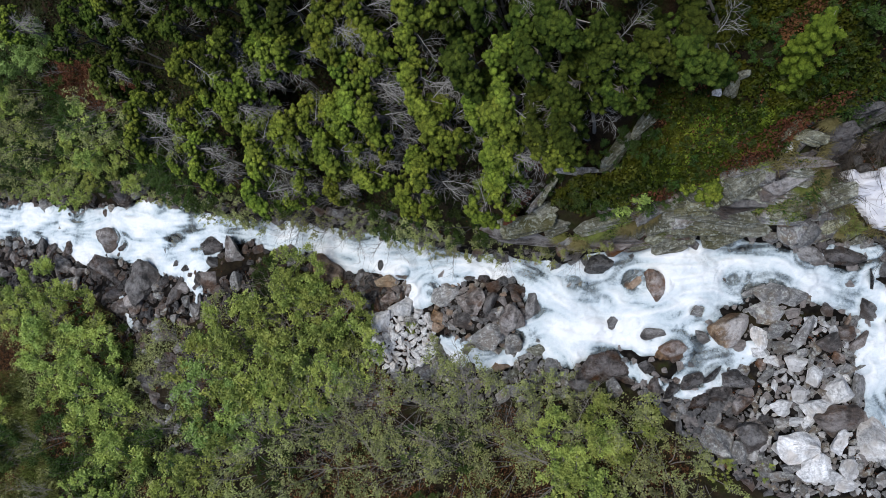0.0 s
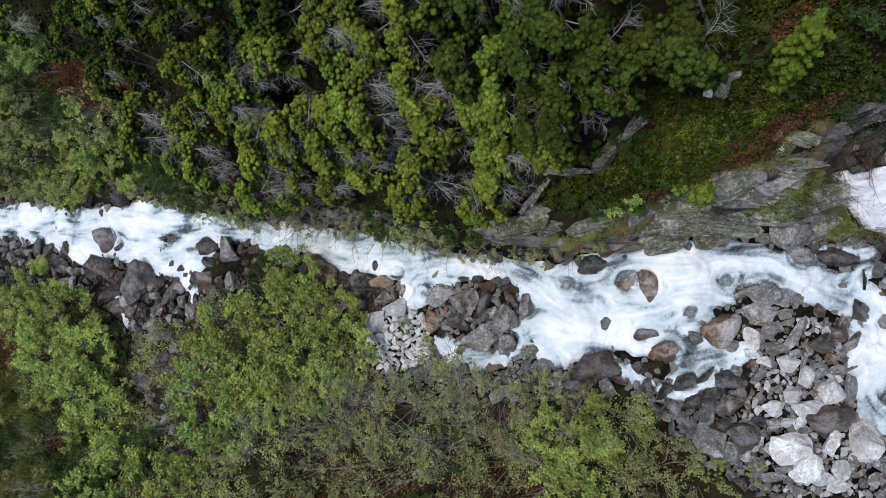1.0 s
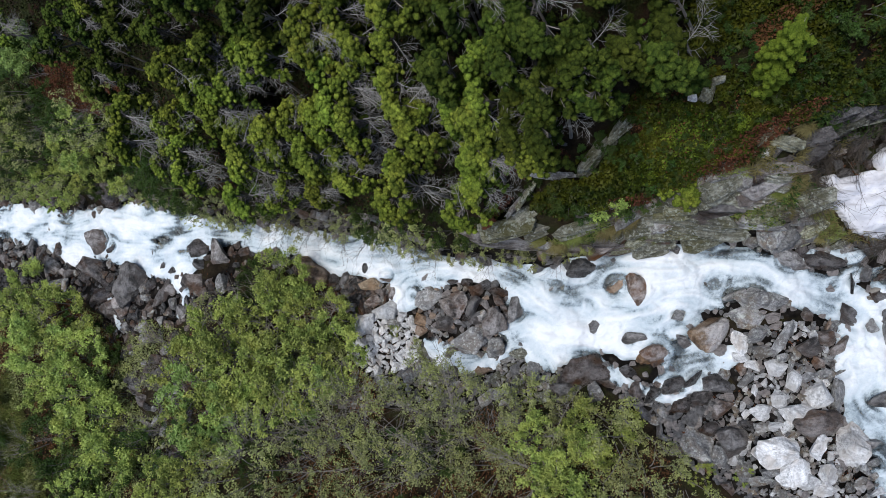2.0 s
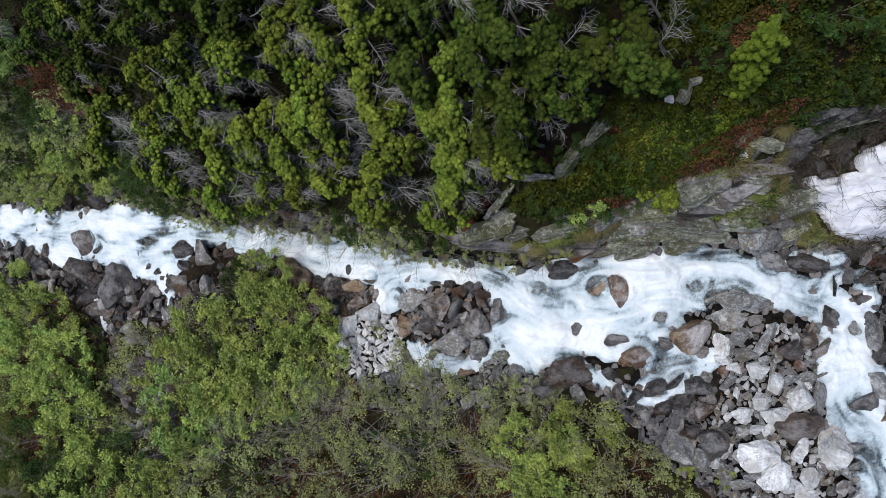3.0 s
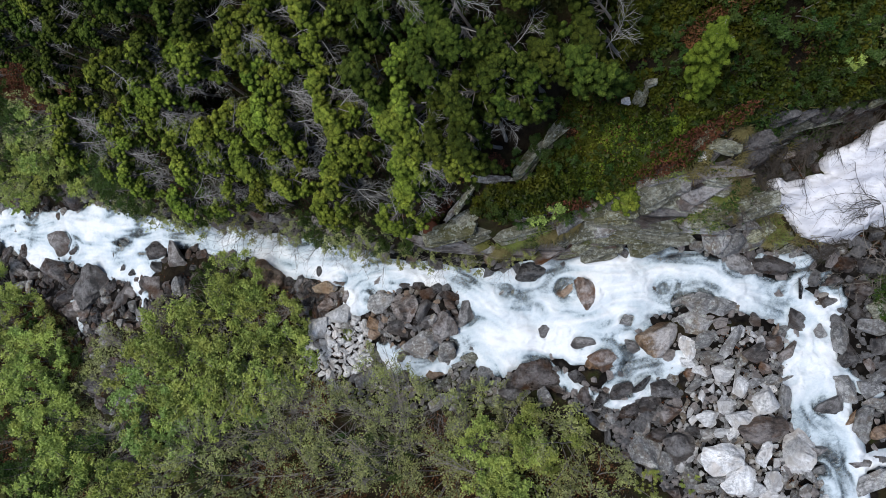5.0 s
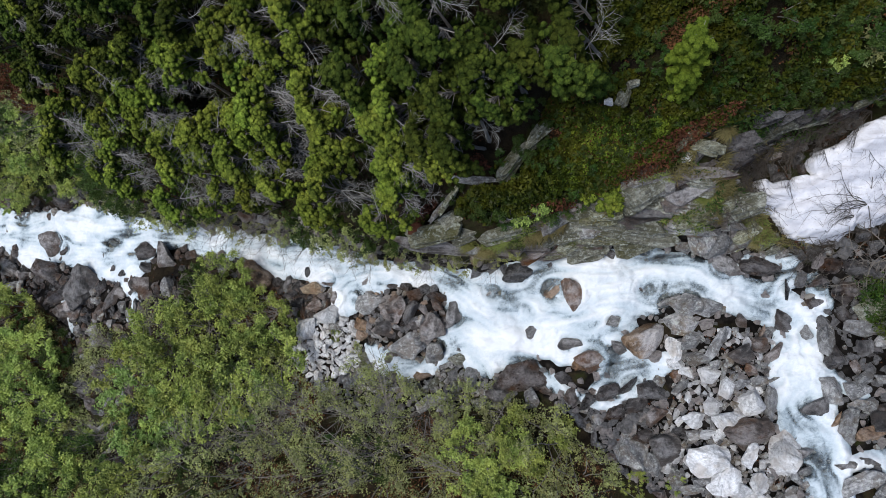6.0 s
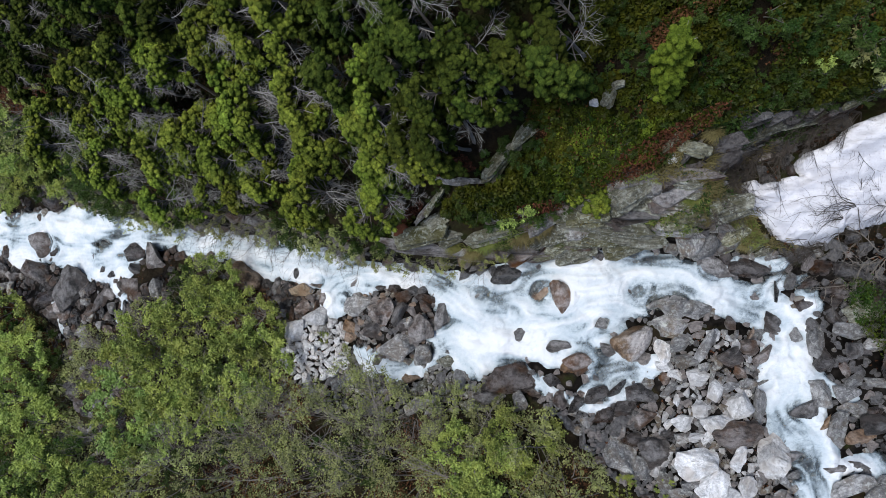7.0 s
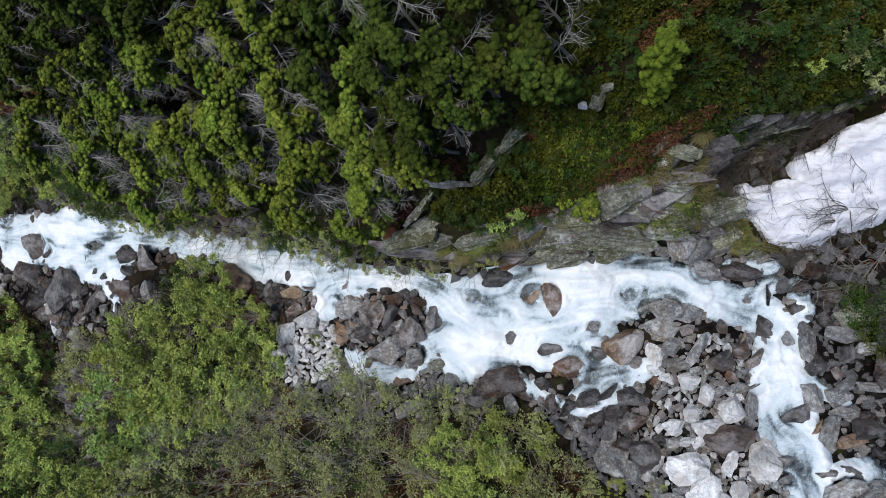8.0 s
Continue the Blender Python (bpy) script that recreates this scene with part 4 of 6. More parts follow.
# wet rocks all along the water's edge
fill([(-24, -3.5), (15, -7.5), (15, 1.2), (0, 1.0), (-24, 3.5)], 620, 0.14, 0.64, ["dark", "brown", "brown", "grey"], 0.62, "stone", -0.22, 0.5, 1.6, 0.6)
POCKET = [(-3.6, -0.9), (-2.6, -0.9), (-1.3, -1.2), (-0.9, -2.0), (-2.3, -2.3), (-3.2, -1.9)]
fill(POCKET, 50, 0.25, 0.6, ["brown", "dark", "brown", "grey"], 0.7, own=0.35, skew=1.0)
# chips in the gaps, mostly of dark stone: shade between the rocks put into their colour
fill(POCKET, 120, 0.1, 0.22, ["dark", "brown"], 0.5, own=0.5)
fill(WEST_SHORE, 500, 0.10, 0.26, ["dark", "dark", "brown", "dark"], 0.5, own=0.5, skew=1.2)
fill(TALUS, 220, 0.08, 0.22, ["dark", "dark", "brown", "dark"], 0.5, own=0.5, skew=1.2)
fill(ISLAND, 90, 0.08, 0.2, ["dark", "dark", "brown"], 0.5, own=0.5, skew=1.2)
fill(SCREE, 420, 0.07, 0.18, ["dark", "brown", "grey", "dark"], 0.5, own=0.5, skew=1.2)
fill(EAST_SHORE, 220, 0.09, 0.24, ["dark"], 0.5, own=0.5, skew=1.2)
fill(SHELF, 240, 0.08, 0.2, ["grey", "lichen", "grey", "dark"], 0.5, own=0.5, skew=1.2)
STANDING = [(a, b, r) for a, b, r in TAKEN if r > 0.16 and float(shore(a, b)) < 0.1]
# the bed that shows through the thinner water
fill([(-22, -3.5), (15, -6.5), (15, 1.2), (0, 1.0), (-22, 3.5)], 800, 0.16, 0.6, ["brown", "grey", "grey", "tan", "grey", "brown"], 0.42, "stone", -9.0, 9.0, 1.3, -0.12, 0.40)
for kind, (verts, faces) in RUBBLE.items():
    if verts:
        tagged(new("rubble", mesh_of("rubble", verts, faces, ROCKS[kind])), "small loose stones between the larger rocks", "stones", kind="stuff")


# ---- the torrent: one sheet that follows the bed, with standing waves and drawn-out foam ----
def drift_field(x, y):
    """Unit vectors of the current: along the channels, bent round the rocks that stand in them."""
    u, v = np.zeros(x.shape), np.zeros(x.shape)
    for line in CHANNELS:
        for (ax, ay, aw), (bx, by, bw) in zip(line, line[1:]):
            dx, dy = bx - ax, by - ay
            run = math.hypot(dx, dy)
            k = np.clip(((x - ax) * dx + (y - ay) * dy) / run ** 2, 0, 1)
            near = np.exp(-(np.hypot(x - ax - k * dx, y - ay - k * dy) / (0.7 * max(aw, bw) + 0.15)) ** 2)
            u -= near * dx / run
            v -= near * dy / run
    v += 0.16 * fbm(x * 0.8, y * 0.8, 44) * np.hypot(u, v)
    for cx, cy, r in STANDING:
        rx, ry = x - cx, y - cy
        d = np.hypot(rx, ry) + 1e-6
        push = np.minimum(1.0, (1.15 * r / d) ** 2) * (d < 4 * r)
        toward = (u * rx + v * ry) / d
        u, v = u - toward * push * rx / d, v - toward * push * ry / d
    size = np.hypot(u, v) + 1e-9
    return u / size, v / size


def drawn_out(grit, u, v, steps):
    """Smears a field of random grit along the current, both ways: streaks that follow the water."""
    nx, ny = grit.shape
    ix, iy = np.meshgrid(np.arange(nx, dtype=float), np.arange(ny, dtype=float), indexing="ij")
    total, weight = grit.copy(), 1.0
    for sign in (1.0, -1.0):
        px, py = ix.copy(), iy.copy()
        for k in range(steps):
            a, b = np.clip(px.round().astype(int), 0, nx - 1), np.clip(py.round().astype(int), 0, ny - 1)
            px, py = px + sign * u[a, b], py + sign * v[a, b]
            a, b = np.clip(px.round().astype(int), 0, nx - 1), np.clip(py.round().astype(int), 0, ny - 1)
            fade = 0.5 + 0.5 * math.cos(math.pi * (k + 1) / (steps + 1))
            total, weight = total + fade * grit[a, b], weight + fade
    total = total / weight
    return (total - total.mean()) / total.std()


STEP = 0.045
wx, wy = np.meshgrid(np.arange(-26, 17, STEP), np.arange(-8.5, 4, STEP), indexing="ij")
off = shore(wx, wy)
u, v = drift_field(wx, wy)
grit = np.random.RandomState(8).normal(0, 1, wx.shape)
grit = (grit + np.roll(grit, 1, 0) + np.roll(grit, 1, 1) + np.roll(np.roll(grit, 1, 0), 1, 1)) / 4
streak = 0.62 * drawn_out(grit, u, v, 12) + 0.75 * drawn_out(fbm(wx * 2.6, wy * 2.6, 45), u, v, 14)
# calmer, thinner water (x, y, reach, how much air it lacks) and boiling water (negative)
CALM = (
    (8.3, -0.83, 0.75, 0.36), (8.9, -1.2, 0.6, 0.45), (9.6, -1.35, 0.5, 0.5), (9.1, -1.8, 0.5, 0.6), (10.2, -0.2, 0.7, 0.4), (11.2, -0.1, 0.7, 0.4),
    (5.75, -0.95, 0.55, 0.38), (3.93, -1.06, 0.45, 0.42), (4.9, -1.55, 0.55, 0.4), (6.0, -2.58, 0.45, 0.55), (7.3, -2.25, 0.6, 0.5), (6.8, -3.1, 0.5, 0.5),
    (4.6, -0.55, 0.45, 0.4), (3.3, -0.55, 0.45, 0.4), (2.9, -1.9, 0.35, 0.4), (-8.3, 0.75, 0.6, 0.35), (-7.2, 0.6, 0.7, 0.45), (-0.45, -1.45, 0.4, 0.35),
    (-14.6, 0.3, 0.5, 0.3), (-13.9, 0.35, 0.4, 0.35), (-9.7, 0.9, 0.5, 0.3), (12.5, -0.6, 0.6, 0.45), (13.3, -3.4, 0.8, 0.6), (12.4, -1.6, 0.45, 0.4),
    (12.0, -4.1, 0.4, 0.4), (12.1, -5.0, 0.4, 0.3), (6.4, -4.0, 0.5, 0.25), (8.2, -3.1, 0.5, 0.3), (14.4, -5.0, 1.0, 0.3),
    (7.2, -2.8, 0.8, 0.16), (7.9, -3.3, 0.7, 0.15), (3.7, -2.6, 0.8, -0.45), (-10.9, 0.5, 1.1, -0.35), (7.0, -0.6, 0.65, -0.45), (12.0, -2.7, 0.7, -0.35), (10.4, -0.9, 0.6, -0.3), (-12.5, 0.4, 0.7, -0.3),
    (5.6, -2.1, 0.5, -0.3), (4.5, -2.3, 0.6, -0.3), (-3.0, 0.1, 0.8, -0.1), (12.3, -4.4, 0.4, -0.2),
)
swells = drawn_out(fbm(wx * 2.0, wy * 2.0, 43), u, v, 18)
air = 0.70 + 0.19 * drawn_out(fbm(wx * 0.9, wy * 0.9, 41), u, v, 24) + 0.13 * swells + 0.42 * fbm(wx * 1.5, wy * 1.5, 47) * ease((-7.5 - wx) / 2.0) - 0.40 * ease((off + 0.24) / 0.45)
ragged = 0.35 * swells
for cx, cy, reach, lack in CALM:
    air -= lack * np.exp(-((wx - cx) ** 2 + (wy - cy) ** 2) / reach ** 2) * (0.85 + 0.9 * ragged)
air += 0.22 * ease((wx + 6.5) / 1.5) * ease((2.6 - wx) / 0.8)
for cx, cy, r in STANDING:
    d = np.hypot(wx - cx, wy - cy) / r
    air += 0.16 * np.exp(-((d - 1.25) / 0.3) ** 2)
wz = level(wx, wy) + 0.03 + 0.10 * fbm(wx * 1.3, wy * 2.0, 51) + 0.06 * fbm(wx * 3.5, wy * 3.5, 61) + 0.10 * np.clip(air, 0, 1.2)
wz += 0.022 * np.clip(streak, -2, 2) * np.clip(air, 0.2, 1) - 0.14 * ease((off + 0.1) / 0.35)
quads = grid_faces(*wx.shape)
quads = quads[(off.ravel()[quads] < 0.28).all(1)]
used, quads = np.unique(quads, return_inverse=True)
quads = quads.reshape(-1, 4)
sheet = smooth(mesh_of("water", np.stack([wx.ravel(), wy.ravel(), wz.ravel()], 1)[used], quads, WATER))
sheet.attributes.new("air", "FLOAT", "POINT").data.foreach_set("value", air.ravel()[used].astype(np.float32))
sheet.attributes.new("streak", "FLOAT", "POINT").data.foreach_set("value", (0.5 + 0.16 * streak).ravel()[used].astype(np.float32))
tagged(new("water", sheet), "white foaming mountain torrent rushing down its rocky bed", "water", kind="structure")


# ---- plants ----
class Buffer:
    """Gathers verts and faces of one mesh."""

    def __init__(self):
        self.v, self.f, self.n, self.fresh_lit = [], [], 0, []

    def put(self, verts, faces, fresh_lit=None):
        self.v.append(np.asarray(verts, float))
        if fresh_lit is not None:
            self.fresh_lit.append(fresh_lit)
        self.f.extend(tuple(int(i) + self.n for i in q) for q in faces)
        self.n += len(verts)

    def tube(self, points, r0, r1, sides=4):
        pts = np.asarray(points, float)
        m = len(pts)
        ring = []
        for i, p in enumerate(pts):
            d = pts[min(i + 1, m - 1)] - pts[max(i - 1, 0)]
            d = d / (np.linalg.norm(d) + 1e-9)
            a = np.cross(d, (0.31, 0.17, 0.93))
            a = a / (np.linalg.norm(a) + 1e-9)
            b = np.cross(d, a)
            r = r0 + (r1 - r0) * i / (m - 1)
            ring += [p + r * (math.cos(t) * a + math.sin(t) * b) for t in np.arange(sides) * 2 * math.pi / sides]
        faces = [(i * sides + j, i * sides + (j + 1) % sides, (i + 1) * sides + (j + 1) % sides, (i + 1) * sides + j) for i in range(m - 1) for j in range(sides)]
        self.put(ring, faces)

    def mesh(self, name, material):
        me = mesh_of(name, np.concatenate(self.v) if self.v else np.zeros((0, 3)), self.f, material)
        if self.fresh_lit:
            me.attributes.new("fresh_lit", "FLOAT", "POINT").data.foreach_set("value", np.concatenate(self.fresh_lit).astype(np.float32))
        return me


def bend(start, way, length, droop, rng, n=5, wander=0.12, curl=0.0):
    """A curved stem: its points from start along way, sinking or rising by droop."""
    p, d, out = np.array(start, float), np.array(way, float), []
    d = d / np.linalg.norm(d)
    for i in range(n):
        out.append(p.copy())
        p = p + d * length / (n - 1)
        d = d + np.array((rng.gauss(0, wander) - curl * d[1], rng.gauss(0, wander) + curl * d[0], droop + rng.gauss(0, wander)))
        d = d / np.linalg.norm(d)
    return out


def leaf_faces(rng, centres, size, tilt=0.7):
    """One little leaf at each centre, with random turn, tilt and size."""
    m = len(centres)
    a, t, roll = rng.uniform(0, 2 * np.pi, m), rng.normal(0, tilt, m), rng.normal(0, tilt, m)
    s = (size * rng.uniform(0.55, 1.45, m))[:, None]
    u = np.stack([np.cos(a) * np.cos(t), np.sin(a) * np.cos(t), np.sin(t)], 1)
    w = np.stack([-np.sin(a) * np.cos(roll), np.cos(a) * np.cos(roll), np.sin(roll)], 1)
    c = np.asarray(centres)
    v = np.stack([c - u * s * 0.45 + w * s * 0.1, c + w * s * 0.42 + u * s * 0.25, c + u * s * 0.55 - w * s * 0.35], 1).reshape(-1, 3)
    return v, np.arange(3 * m).reshape(-1, 3)


def blade_faces(rng, feet, length, lean=0.9):
    """One bowed grass blade at each foot."""
    m = len(feet)
    a, t = rng.uniform(0, 2 * np.pi, m), np.abs(rng.normal(0, lean, m)).clip(0.1, 1.4)
    l = (length * rng.uniform(0.5, 1.3, m))[:, None]
    way = np.stack([np.cos(a) * np.sin(t), np.sin(a) * np.sin(t), np.cos(t)], 1)
    side = np.stack([-np.sin(a), np.cos(a), np.zeros(m)], 1) * 0.011
    c = np.asarray(feet)
    v = np.stack([c - side, c + side, c + way * l], 1).reshape(-1, 3)
    return v, np.arange(3 * m).reshape(-1, 3)


def root(name, label, category, group):
    return tagged(new(name), label, category, group=group)


def part(name, me, parent, label=""):
    ob = new(name, me)
    ob.parent = parent
    return tagged(ob, label)


def tuft_templates(count, size):
    """Rounded brushes of packed needles with a short ragged fringe; new growth sits at the top, painted shade at the
    base.
    """
    out, fresh_lit = [], []
    for k in range(count):
        rng = np.random.RandomState(900 + k)
        a = (np.arange(6) + rng.uniform(-0.2, 0.2, 6)) * 2 * np.pi / 6
        rings = [np.stack([np.cos(a + 0.5 * i) * r, np.sin(a + 0.5 * i) * r, np.full(6, z)], 1) * (1 + rng.uniform(-0.16, 0.16, (6, 1)))
                 for i, (r, z) in enumerate(((0.95, -0.25), (0.74, 0.42)))]
        body = np.concatenate(rings + [np.array([[rng.uniform(-.12, .12), rng.uniform(-.12, .12), 0.78]])])
        fringe = []
        for j in range(7):
            t, up = rng.uniform(0, 2 * np.pi), rng.uniform(-0.2, 1.3)
            d = np.array([math.cos(t), math.sin(t), up])
            side = np.array([-math.sin(t), math.cos(t), 0]) * 0.13
            fringe += [d * 0.45 + side, d * 0.45 - side, d / np.linalg.norm(d) * rng.uniform(0.95, 1.25)]
        v = np.concatenate([body, np.array(fringe)])
        out.append(v * size)
        fresh_lit.append(np.clip(0.5 + 0.6 * v[:, 2], 0, 1))
    faces = [(j, (j + 1) % 6, 6 + (j + 1) % 6, 6 + j) for j in range(6)] + [(6 + j, 6 + (j + 1) % 6, 12) for j in range(6)]
    return out, fresh_lit, faces + [(13 + 3 * j, 14 + 3 * j, 15 + 3 * j) for j in range(7)]


TUFTS, TUFT_FRESH_LIT, TUFT_FACES = tuft_templates(14, 0.072)


def put_tuft(buf, rng, at, axis, k=1.0, young=1.0):
    q = Vector((0, 0, 1)).rotation_difference(Vector(axis)).to_matrix()
    i = rng.randrange(len(TUFTS))
    v = TUFTS[i] @ np.array(q).T * k * rng.uniform(0.75, 1.25)
    buf.put(v + np.asarray(at), TUFT_FACES, TUFT_FRESH_LIT[i] * young)


def make_pine(seed):
    """A mountain pine pressed downhill by snow: leaning stems, a crown of rounded tufts at the tip, bare silvery limbs on the uphill side."""
    rng = random.Random(seed)
    woods, limbs, green = [], [], Buffer()
    for s in range(rng.choice((1, 2, 2))):
        wood = Buffer()
        az = math.pi + rng.gauss(0.15, 0.35)
        tilt = rng.uniform(0.35, 0.6)
        stem = bend((rng.uniform(-.15, .15), rng.uniform(-.45, .45) * s, -0.15), (math.cos(az) * tilt, math.sin(az) * tilt, 1.0), rng.uniform(1.9, 2.5), 0.03, rng, 11, 0.05)
        wood.tube(stem, 0.05, 0.014, 5)
        woods.append(wood)
        # whorls of living branches: all round below, on the downhill side above
        for i, count, reach in ((5, 4, 0.60), (6, 5, 0.62), (7, 6, 0.60), (8, 7, 0.54), (9, 7, 0.42), (10, 5, 0.26)):
            for b in range(count):
                a = az + (rng.gauss(0, 0.75) if i > 6 else rng.uniform(-1.9, 1.9))
                branch = bend(stem[i], (math.cos(a), math.sin(a), 0.35), reach * rng.uniform(0.75, 1.2), 0.13, rng, 4, 0.08)
                if i > 6:
                    wood.tube(branch, 0.012, 0.006, 3)
                tip = branch[3]
                for j in range(7 if i > 5 else 5):
                    t = 2.4 * j + rng.gauss(0, 0.4)
                    reach_out = rng.uniform(0.05, 0.09) if 0 < j < 5 else rng.uniform(0.11, 0.17) if j else 0.0
                    ax = (math.cos(t) * 0.5 + math.cos(a) * 0.4, math.sin(t) * 0.5 + math.sin(a) * 0.4, 1.0)
                    at = tip + np.array((math.cos(t) * reach_out, math.sin(t) * reach_out, rng.uniform(-0.06, 0.0) + (0.07 if not j else -0.05 if j > 4 else 0)))
                    # lower whorls get darker tips too: painted shade inside the crown
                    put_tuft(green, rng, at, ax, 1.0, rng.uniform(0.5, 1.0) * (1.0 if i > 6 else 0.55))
        # dead limbs swept back uphill, with herringbone twigs
        for b in range(rng.choice((2, 3))):
            limb = Buffer()
            limbs.append(limb)
            i = rng.choice((7, 8, 9))
            a = az + math.pi + rng.gauss(0, 0.4)
            run = rng.uniform(0.55, 1.0)
            rib = bend(stem[i] + np.array((0, 0, 0.16)), (math.cos(a), math.sin(a), 0.2), run, -0.02, rng, 13, 0.09)
            limb.tube(rib, 0.011, 0.003, 4)
            for j in range(1, 13):
                for side in (-1, 1):
                    if rng.random() < 0.4:
                        continue
                    way = a + side * rng.uniform(0.4, 1.3)
                    twig = bend(rib[j], (math.cos(way), math.sin(way), 0.22), rng.uniform(0.12, 0.5) * (1.15 - 0.04 * j), 0.0, rng, 5, 0.13, side * rng.uniform(-0.5, 0.3))
                    limb.tube(twig, 0.0034, 0.0015, 3)
                    for m in (1, 2, 3):
                        fork = way + rng.choice((-0.6, 0.6))
                        limb.tube(bend(twig[m], (math.cos(fork), math.sin(fork), 0.15), 0.15, 0.0, rng, 2, 0.1), 0.003, 0.0015, 3)
    return [w.mesh("stem", BARK) for w in woods], [w.mesh("dead_branch", SILVER) for w in limbs], (green.mesh("crown", PINE), green.mesh("crown", PINE_SHADED))


PINES = [make_pine(300 + k) for k in range(9)]


def ground_z(x, y):
    return float(ground(x, y))


def pine(x, y, size, turn=0.0):
    woods, fans, green = dice.choice(PINES)
    ob = root("mountain_pine", "dark green bushy mountain pine with bare silvery inner twigs", "pine", "pines on the steep bank")
    for me in woods:
        part("stem", me, ob)
    # east, far west and upper pines get the crown with shade in its colour
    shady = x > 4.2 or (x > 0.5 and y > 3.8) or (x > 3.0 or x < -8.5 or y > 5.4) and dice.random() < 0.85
    for me in fans[:1] if shady else fans:
        part("dead_branch", me, ob, "bare silvery grey dead branch")
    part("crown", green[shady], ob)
    ob.matrix_world = pose(x, y, ground_z(x, y) - 0.05, 0, 0, 0.4 * turn) @ Matrix.Scale(size, 4)
    return ob


def make_shrub(seed, kind, leaves=110, per=16, spread=1.0, leaf=0.075, lean=0.35):
    """A many-stemmed shrub bowed downhill: stems, twigs, and clusters of leaves at the twig ends."""
    rng, arr = random.Random(seed), np.random.RandomState(seed)
    woods, spots = [], []
    stems = rng.randint(6, 8)
    for s in range(stems):
        az = 2 * math.pi * s / stems + rng.gauss(0, 0.3)
        way = (math.cos(az) * 0.62 - lean, math.sin(az) * 0.62, 1.0)
        stem = bend((0.1 * math.cos(az), 0.1 * math.sin(az), -0.15), way, rng.uniform(1.35, 1.9) * spread, -0.05, rng, 7, 0.09)
        wood = Buffer()
        woods.append(wood)
        wood.tube(stem, 0.026, 0.009, 4)
        for b in range(max(1, leaves // stems)):
            i = rng.choice((3, 4, 5, 5, 6, 6, 6))
            a = az + rng.gauss(0, 1.3)
            twig = bend(stem[i], (math.cos(a), math.sin(a), 0.45), rng.uniform(0.16, 0.5), 0.07, rng, 3, 0.14)
            if b % 3 == 0:
                wood.tube(twig, 0.008, 0.003, 3)
            spots += [twig[2], twig[2], (twig[1] + twig[2]) / 2]
    spots = np.repeat(np.array(spots), max(1, per // 3), 0)
    spots = spots + arr.normal(0, 0.07, spots.shape) * (1, 1, 0.7)
    v, f = leaf_faces(arr, spots, leaf)
    return [w.mesh("stem", TWIG) for w in woods], mesh_of("foliage", v, f, LEAVES[kind])


SHRUBS = {
    "alder": [make_shrub(500 + k, "alder", 110, 45, 1.0, 0.084) for k in range(4)],
    "pale": [make_shrub(520 + k, "pale", 105, 45, 0.95, 0.084) for k in range(2)],
    "olive": [make_shrub(540 + k, "olive", 95, 21, 1.05, 0.065) for k in range(4)],
    "deep": [make_shrub(560 + k, "deep", 100, 39, 0.9, 0.078) for k in range(3)],
}
SMALL = {kind: [make_shrub(580 + 3 * j + k, kind, 55, 30 if kind == "olive" else 48, 1.0, 0.10) for k in range(2)] for j, kind in enumerate(SHRUBS)}
SHRUB_WORDS = {
    "alder": "bright green leafy alder shrub on the gully bank",
    "pale": "pale grey-green leafy willow shrub",
    "olive": "half-leafed olive shrub with grey-brown stems",
    "deep": "dark green leafy shrub at the stream edge",
}


def shrub(x, y, size, kind, turn=None):
    stems, leaves = dice.choice((SHRUBS if size > 0.6 else SMALL)[kind])
    ob = root("alder_shrub" if kind != "pale" else "willow_shrub", SHRUB_WORDS[kind], "shrub", "shrubs of the gully")
    for me in stems:
        part("stem", me, ob)
    part("foliage", leaves, ob)
    turn = dice.uniform(-50, 50) if turn is None else turn
    ob.matrix_world = pose(x, y, ground_z(x, y) - 0.05, 0, 0, turn) @ Matrix.Diagonal((size, size, size * dice.uniform(0.85, 1.05), 1))
    return ob


def make_bare(seed, reach=1.9, rise=0.55, count=8, thick=0.012, bark=None):
    """Leafless stems pressed flat by the snow, fanning out from one foot."""
    rng = random.Random(seed)
    woods = []
    for s in range(count):
        wood = Buffer()
        woods.append(wood)
        az = rng.gauss(0, 0.55)
        stem = bend((0, 0, -0.1), (math.cos(az), math.sin(az), rise), reach * rng.uniform(0.6, 1.1), -0.07, rng, 9, 0.06, rng.gauss(0, 0.13))
        wood.tube(stem, thick, 0.004, 4)
        for i in range(2, 9):
            for b in range(2):
                a = az + rng.choice((-1, 1)) * rng.uniform(0.3, 0.9)
                twig = bend(stem[i], (math.cos(a), math.sin(a), 0.2), rng.uniform(0.2, 0.65), -0.02, rng, 4, 0.06, rng.gauss(0, 0.25))
                wood.tube(twig, 0.005, 0.002, 3)
    return [w.mesh("stem", bark or TWIG) for w in woods]


BARES = [make_bare(600 + k) for k in range(4)]
DARK_BARES = [make_bare(640 + k, bark=TWIG_DARK) for k in range(4)]


LONG_BARES = [make_bare(660 + k, 2.6, 0.35, 6, 0.015, TWIG_PALE) for k in range(3)]


def bare_shrub(x, y, size, turn, lift=0.0):
    """turn: the way in which its stems point, degrees from east."""
    ob = new("bare_shrub")
    for me in dice.choice(LONG_BARES if size > 1.05 else DARK_BARES if x > 8 else BARES):
        part("stem", me, ob)
    tagged(ob, "leafless grey-brown alder stems pressed flat by snow", "shrub", group="bare shrubs")
    ob.matrix_world = pose(x, y, ground_z(x, y) + lift, 0, 0, turn) @ Matrix.Scale(size, 4)
    return ob


